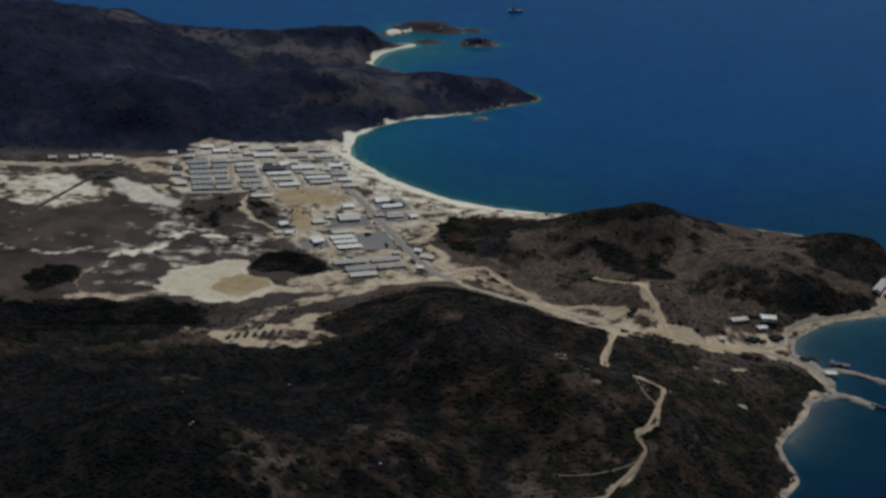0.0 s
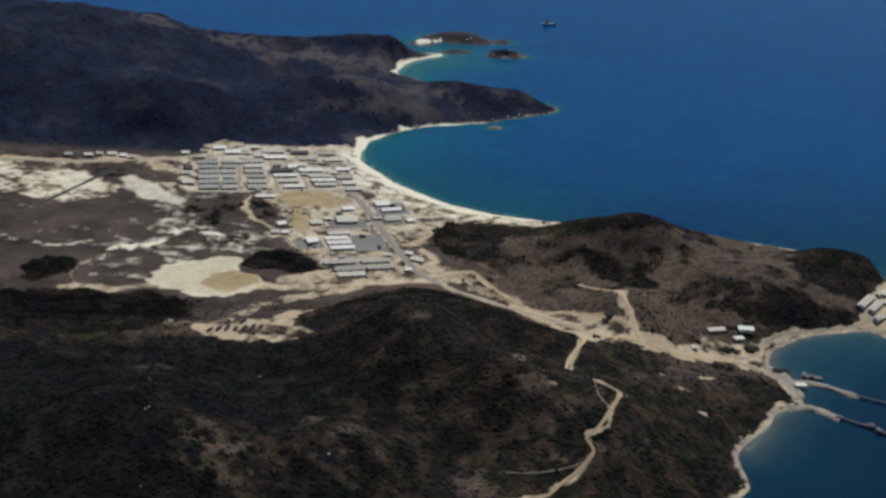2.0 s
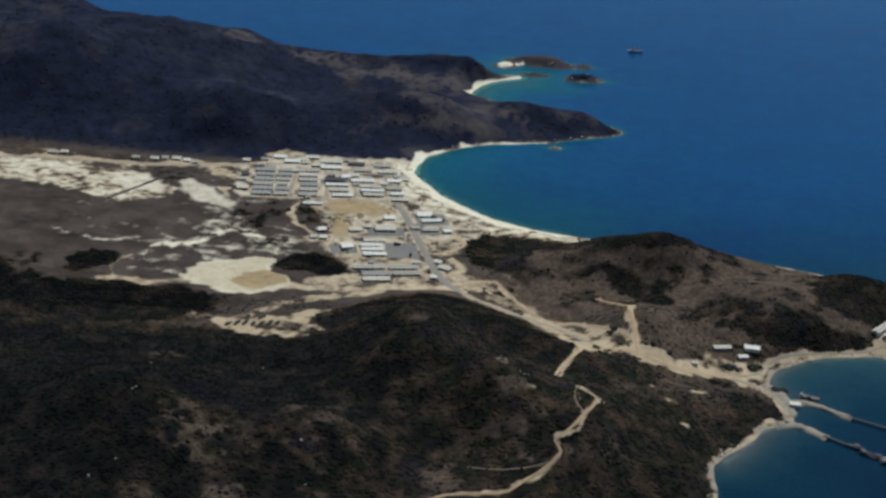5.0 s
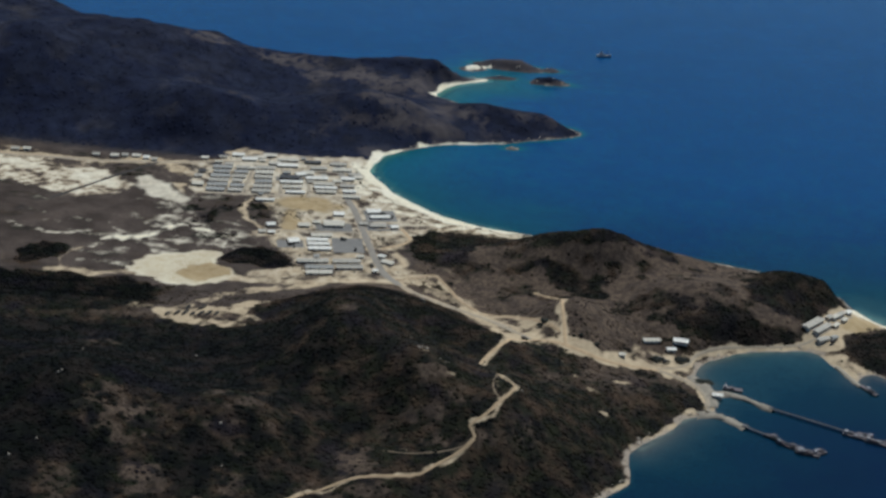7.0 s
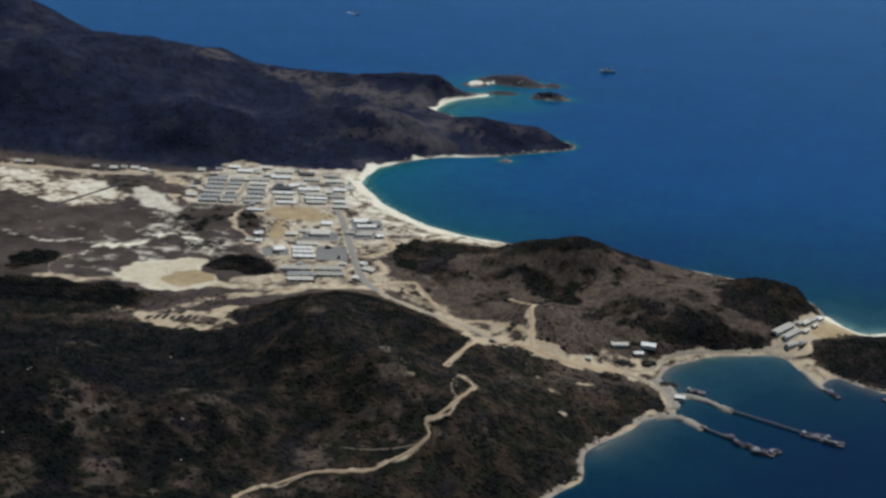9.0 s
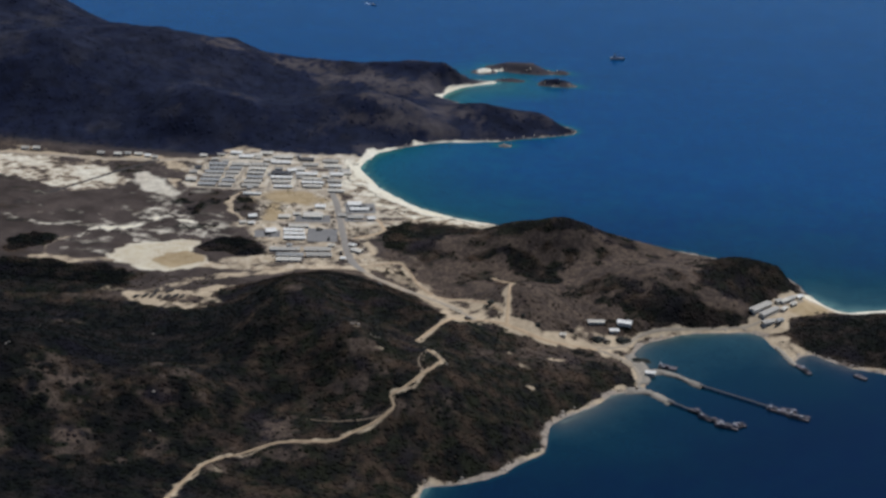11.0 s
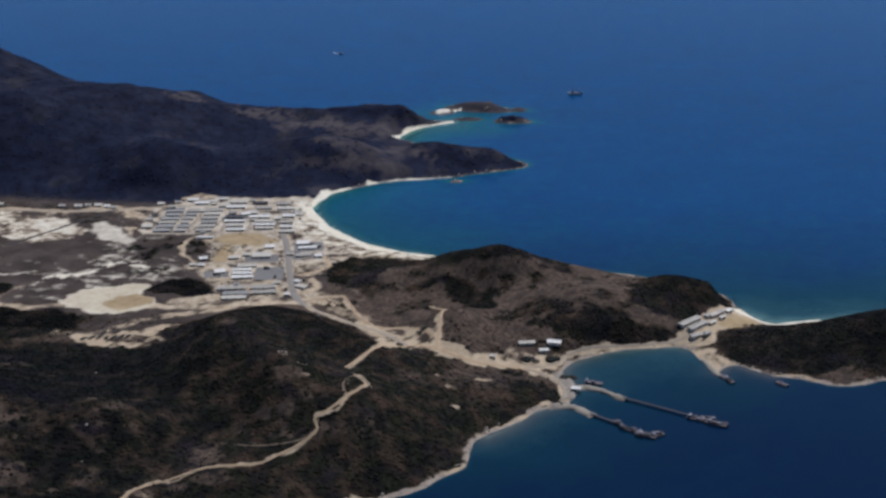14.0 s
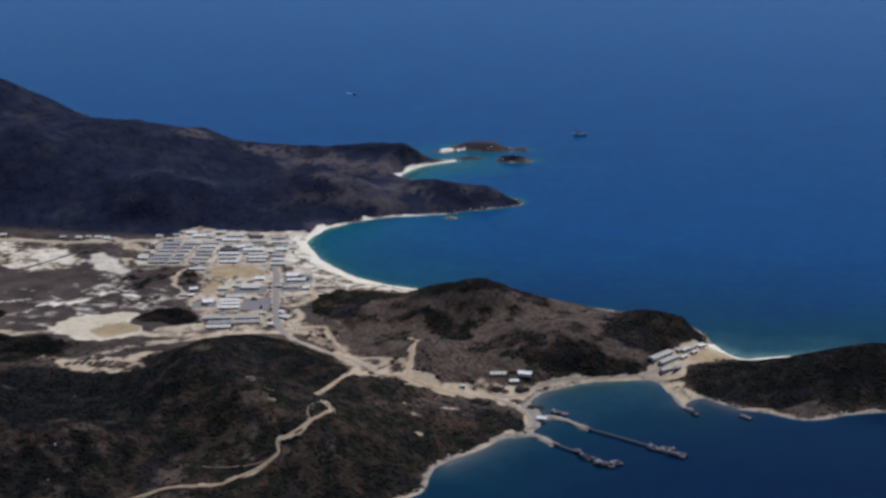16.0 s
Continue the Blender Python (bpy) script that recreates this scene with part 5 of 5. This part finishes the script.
def bush(x, y, wide, tall, seed):
    """A rounded shrub: short forked stems and a broken crown of leaf tufts."""
    ob = new("bush")
    r = random.Random(seed)
    for i in range(3):
        a = 2.1 * i + r.random()
        part("stem", tube(bmesh.new(), (0, 0, -0.3), (0.35 * wide * math.cos(a), 0.35 * wide * math.sin(a), 0.55 * tall), 0.07, 5), PILE_WOOD, ob)
    v, f = icosa()
    bm = bmesh.new()
    for i in range(46):
        a, k = r.uniform(0, 2 * math.pi), r.random() ** 0.5
        cx, cy = wide * k * math.cos(a), wide * k * math.sin(a)
        cz = tall * (0.35 + 0.6 * (1 - k * k) * r.uniform(0.6, 1.0))
        size = r.uniform(0.18, 0.36) * wide
        tuft = [bm.verts.new((cx + size * p[0] * r.uniform(0.7, 1.2), cy + size * p[1] * r.uniform(0.7, 1.2), cz + 0.7 * size * p[2] * r.uniform(0.6, 1.2))) for p in v]
        for a3 in f:
            bm.faces.new([tuft[q] for q in a3])
    crown = part("crown", bm, BUSH_LEAF, ob)
    ob.matrix_basis = spot(x, y, r.uniform(0, 360))
    return tagged(ob, "rounded dark green bush standing on bare earth", "bush", "bushes by the harbour road")


for i, (x, y, wide, tall) in enumerate(((171, 1822, 3.2, 2.0), (176, 1824, 2.4, 1.7), (199, 1828, 3.0, 1.9), (206, 1831, 2.2, 1.4), (218, 1785, 3.0, 1.8), (226, 1787, 2.8, 1.7), (231, 1784, 2.0, 1.3), (42, 1848, 2.4, 1.6), (37, 1843, 2.0, 1.3), (100, 1806, 1.7, 1.2), (82, 1812, 1.5, 1.1))):
    bush(x, y, wide, tall, 40 + i)


# ---------------------------------------------------------------- scrub and boulders
def clumps(name, x, y, z, size, tall, mat, label, category, seed):
    """Uneven tufts, each of its own shape, joined into one thing nobody could count."""
    r = np.random.RandomState(seed)
    v, f = icosa()
    n = len(x)
    shape = v[None] * (0.75 + 0.45 * r.rand(n, 12, 1)) * size[:, None, None]
    shape[:, :, 2] *= tall
    turn = r.rand(n) * 6.28
    c, s = np.cos(turn)[:, None], np.sin(turn)[:, None]
    sx, sy = shape[:, :, 0] * c - shape[:, :, 1] * s, shape[:, :, 0] * s + shape[:, :, 1] * c
    tilt_x = (ground_height(x + 2, y) - ground_height(x - 2, y))[:, None] / 4
    tilt_y = (ground_height(x, y + 2) - ground_height(x, y - 2))[:, None] / 4
    lean = np.clip(tilt_x, -1, 1) * sx + np.clip(tilt_y, -1, 1) * sy
    verts = np.stack([sx + x[:, None], sy + y[:, None], shape[:, :, 2] + lean + (z + 0.2 * size * tall)[:, None]], -1).reshape(-1, 3)
    tris = (f[None] + 12 * np.arange(n)[:, None, None]).reshape(-1, 3)
    me = fill_mesh(name, verts, tris, mat)
    me.polygons.foreach_set("use_smooth", np.ones(len(tris), bool))
    # Tufts take the same darkening, thickets and painted vignette alike.
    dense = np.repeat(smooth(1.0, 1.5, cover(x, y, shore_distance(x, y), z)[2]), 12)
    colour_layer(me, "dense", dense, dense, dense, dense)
    return tagged(new(name, me), label, category, kind="stuff")


def scatter(count, x0, x1, y0, y1, seed, want):
    r = np.random.RandomState(seed)
    x, y = r.uniform(x0, x1, count), r.uniform(y0, y1, count)
    d = shore_distance(x, y)
    x, y, d = x[d > 3], y[d > 3], d[d > 3]
    z = ground_height(x, y, d)
    chance = want(x, y, d, z)
    go = r.rand(len(x)) < chance
    return x[go], y[go], z[go], r


def dark_share(x, y, d, z):
    sand, beach, dark, _, _, rock, grey, _ = cover(x, y, d, z)
    clear = smooth(3.5, 6.5, np.minimum(line_distance(x, y, spline(HILL_TRACK, 12)), line_distance(x, y, spline(UPPER_TRACK, 12))))
    return clear * smooth(0.15, 1.0, dark) * (1 - np.clip(np.maximum.reduce([sand, beach, grey]) * 1.6, 0, 1)) * (1 - 0.7 * np.clip(rock, 0, 1))


def dry_share(x, y, d, z):
    sand, beach, dark, _, _, rock, grey, _ = cover(x, y, d, z)
    return np.clip(1 - dark, 0, 1) * 0.5 * (1 - np.clip(np.maximum.reduce([sand, beach, grey]) * 1.5, 0, 1))


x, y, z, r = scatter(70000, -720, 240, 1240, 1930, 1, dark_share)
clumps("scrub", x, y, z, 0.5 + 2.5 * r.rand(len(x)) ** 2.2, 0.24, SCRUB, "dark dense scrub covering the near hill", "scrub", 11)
x, y, z, r = scatter(30000, -720, 240, 1240, 1930, 2, dry_share)
clumps("dry_scrub", x, y, z, r.uniform(0.6, 1.6, len(x)), 0.6, DRY_SCRUB, "dry brown bushes in the openings of the hill", "scrub", 12)
x, y, z, r = scatter(60000, -120, 860, 1780, 2200, 3, dark_share)
clumps("scrub", x, y, z, 0.5 + 2.0 * r.rand(len(x)) ** 2.0, 0.3, SCRUB, "dark patches of scrub on the headlands", "scrub", 13)
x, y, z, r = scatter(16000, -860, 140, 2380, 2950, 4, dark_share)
clumps("scrub", x, y, z, 0.7 + 2.2 * r.rand(len(x)) ** 2.0, 0.1, HAZED_SCRUB, "dark woodland over the far mountain", "woodland", 14)
x, y, z, r = scatter(60000, -760, -90, 1880, 2345, 5, lambda x, y, d, z: dark_share(x, y, d, z) * smooth(0.7, 1.05, cover(x, y, d, z)[2]))
clumps("thicket", x, y, z, 0.8 + 2.6 * r.rand(len(x)) ** 1.5, 0.4, SCRUB, "dark thickets standing on the sandy flat", "thicket", 15)

def dune_rows(x, y):
    """Rows of low growth running along behind the bay's beach."""
    off = line_distance(x, y, spline(BAY[3:], 20))
    row = sum(np.exp(-(((off - a + 3 * fbm(x, y, 30, 2)) / 2.2) ** 2)) for a in (25, 35, 45))
    return 0.75 * row * smooth(-0.25, 0.35, fbm(x + 11, y + 7, 18, 3))


x, y, z, r = scatter(14000, -430, -90, 1985, 2400, 7, lambda x, y, d, z: smooth(0.05, 0.55, fbm(x + 30, y, 24, 4)) * 0.3 * (line_distance(x, y, spline(MAIN_ROAD, 20)) > 8) * (line_distance(x, y, spline(BAY, 20)) > 26) * (cover(x, y, d, z)[1] < 0.3) + dune_rows(x, y))
clumps("bushes", x, y, z, 0.5 + 1.3 * r.rand(len(x)) ** 2, 0.6, SCRUB, "dark low bushes among the huts and behind the beach", "bushes", 18)
x, y, z, r = scatter(60000, -150, 900, 1380, 3010, 6, lambda x, y, d, z: (1 - smooth(4, 12, d)) * (cover(x, y, d, z)[1] < 0.3) * 0.5)
clumps("boulders", x, y, z - 0.3, r.uniform(0.5, 2.0, len(x)), 0.7, BOULDER, "pale granite boulders along the rocky shore", "boulders", 16)
r = np.random.RandomState(21)
hx, hy = np.concatenate([r.uniform(-480, 200, 7), [-95, -92, -98, -90, -446, -443, -75, -70, -66]]), np.concatenate([r.uniform(1400, 1780, 7), [1651, 1653, 1649, 1648, 1540, 1543, 1640, 1638, 1642]])
hd = shore_distance(hx, hy)
hx, hy, hd = hx[hd > 12], hy[hd > 12], hd[hd > 12]
hz = ground_height(hx, hy, hd)
clumps("boulders", hx, hy, hz + 0.3, r.uniform(0.6, 1.8, len(hx)), 0.8, BOULDER, "scattered pale granite boulders on the near hill", "boulders", 17)
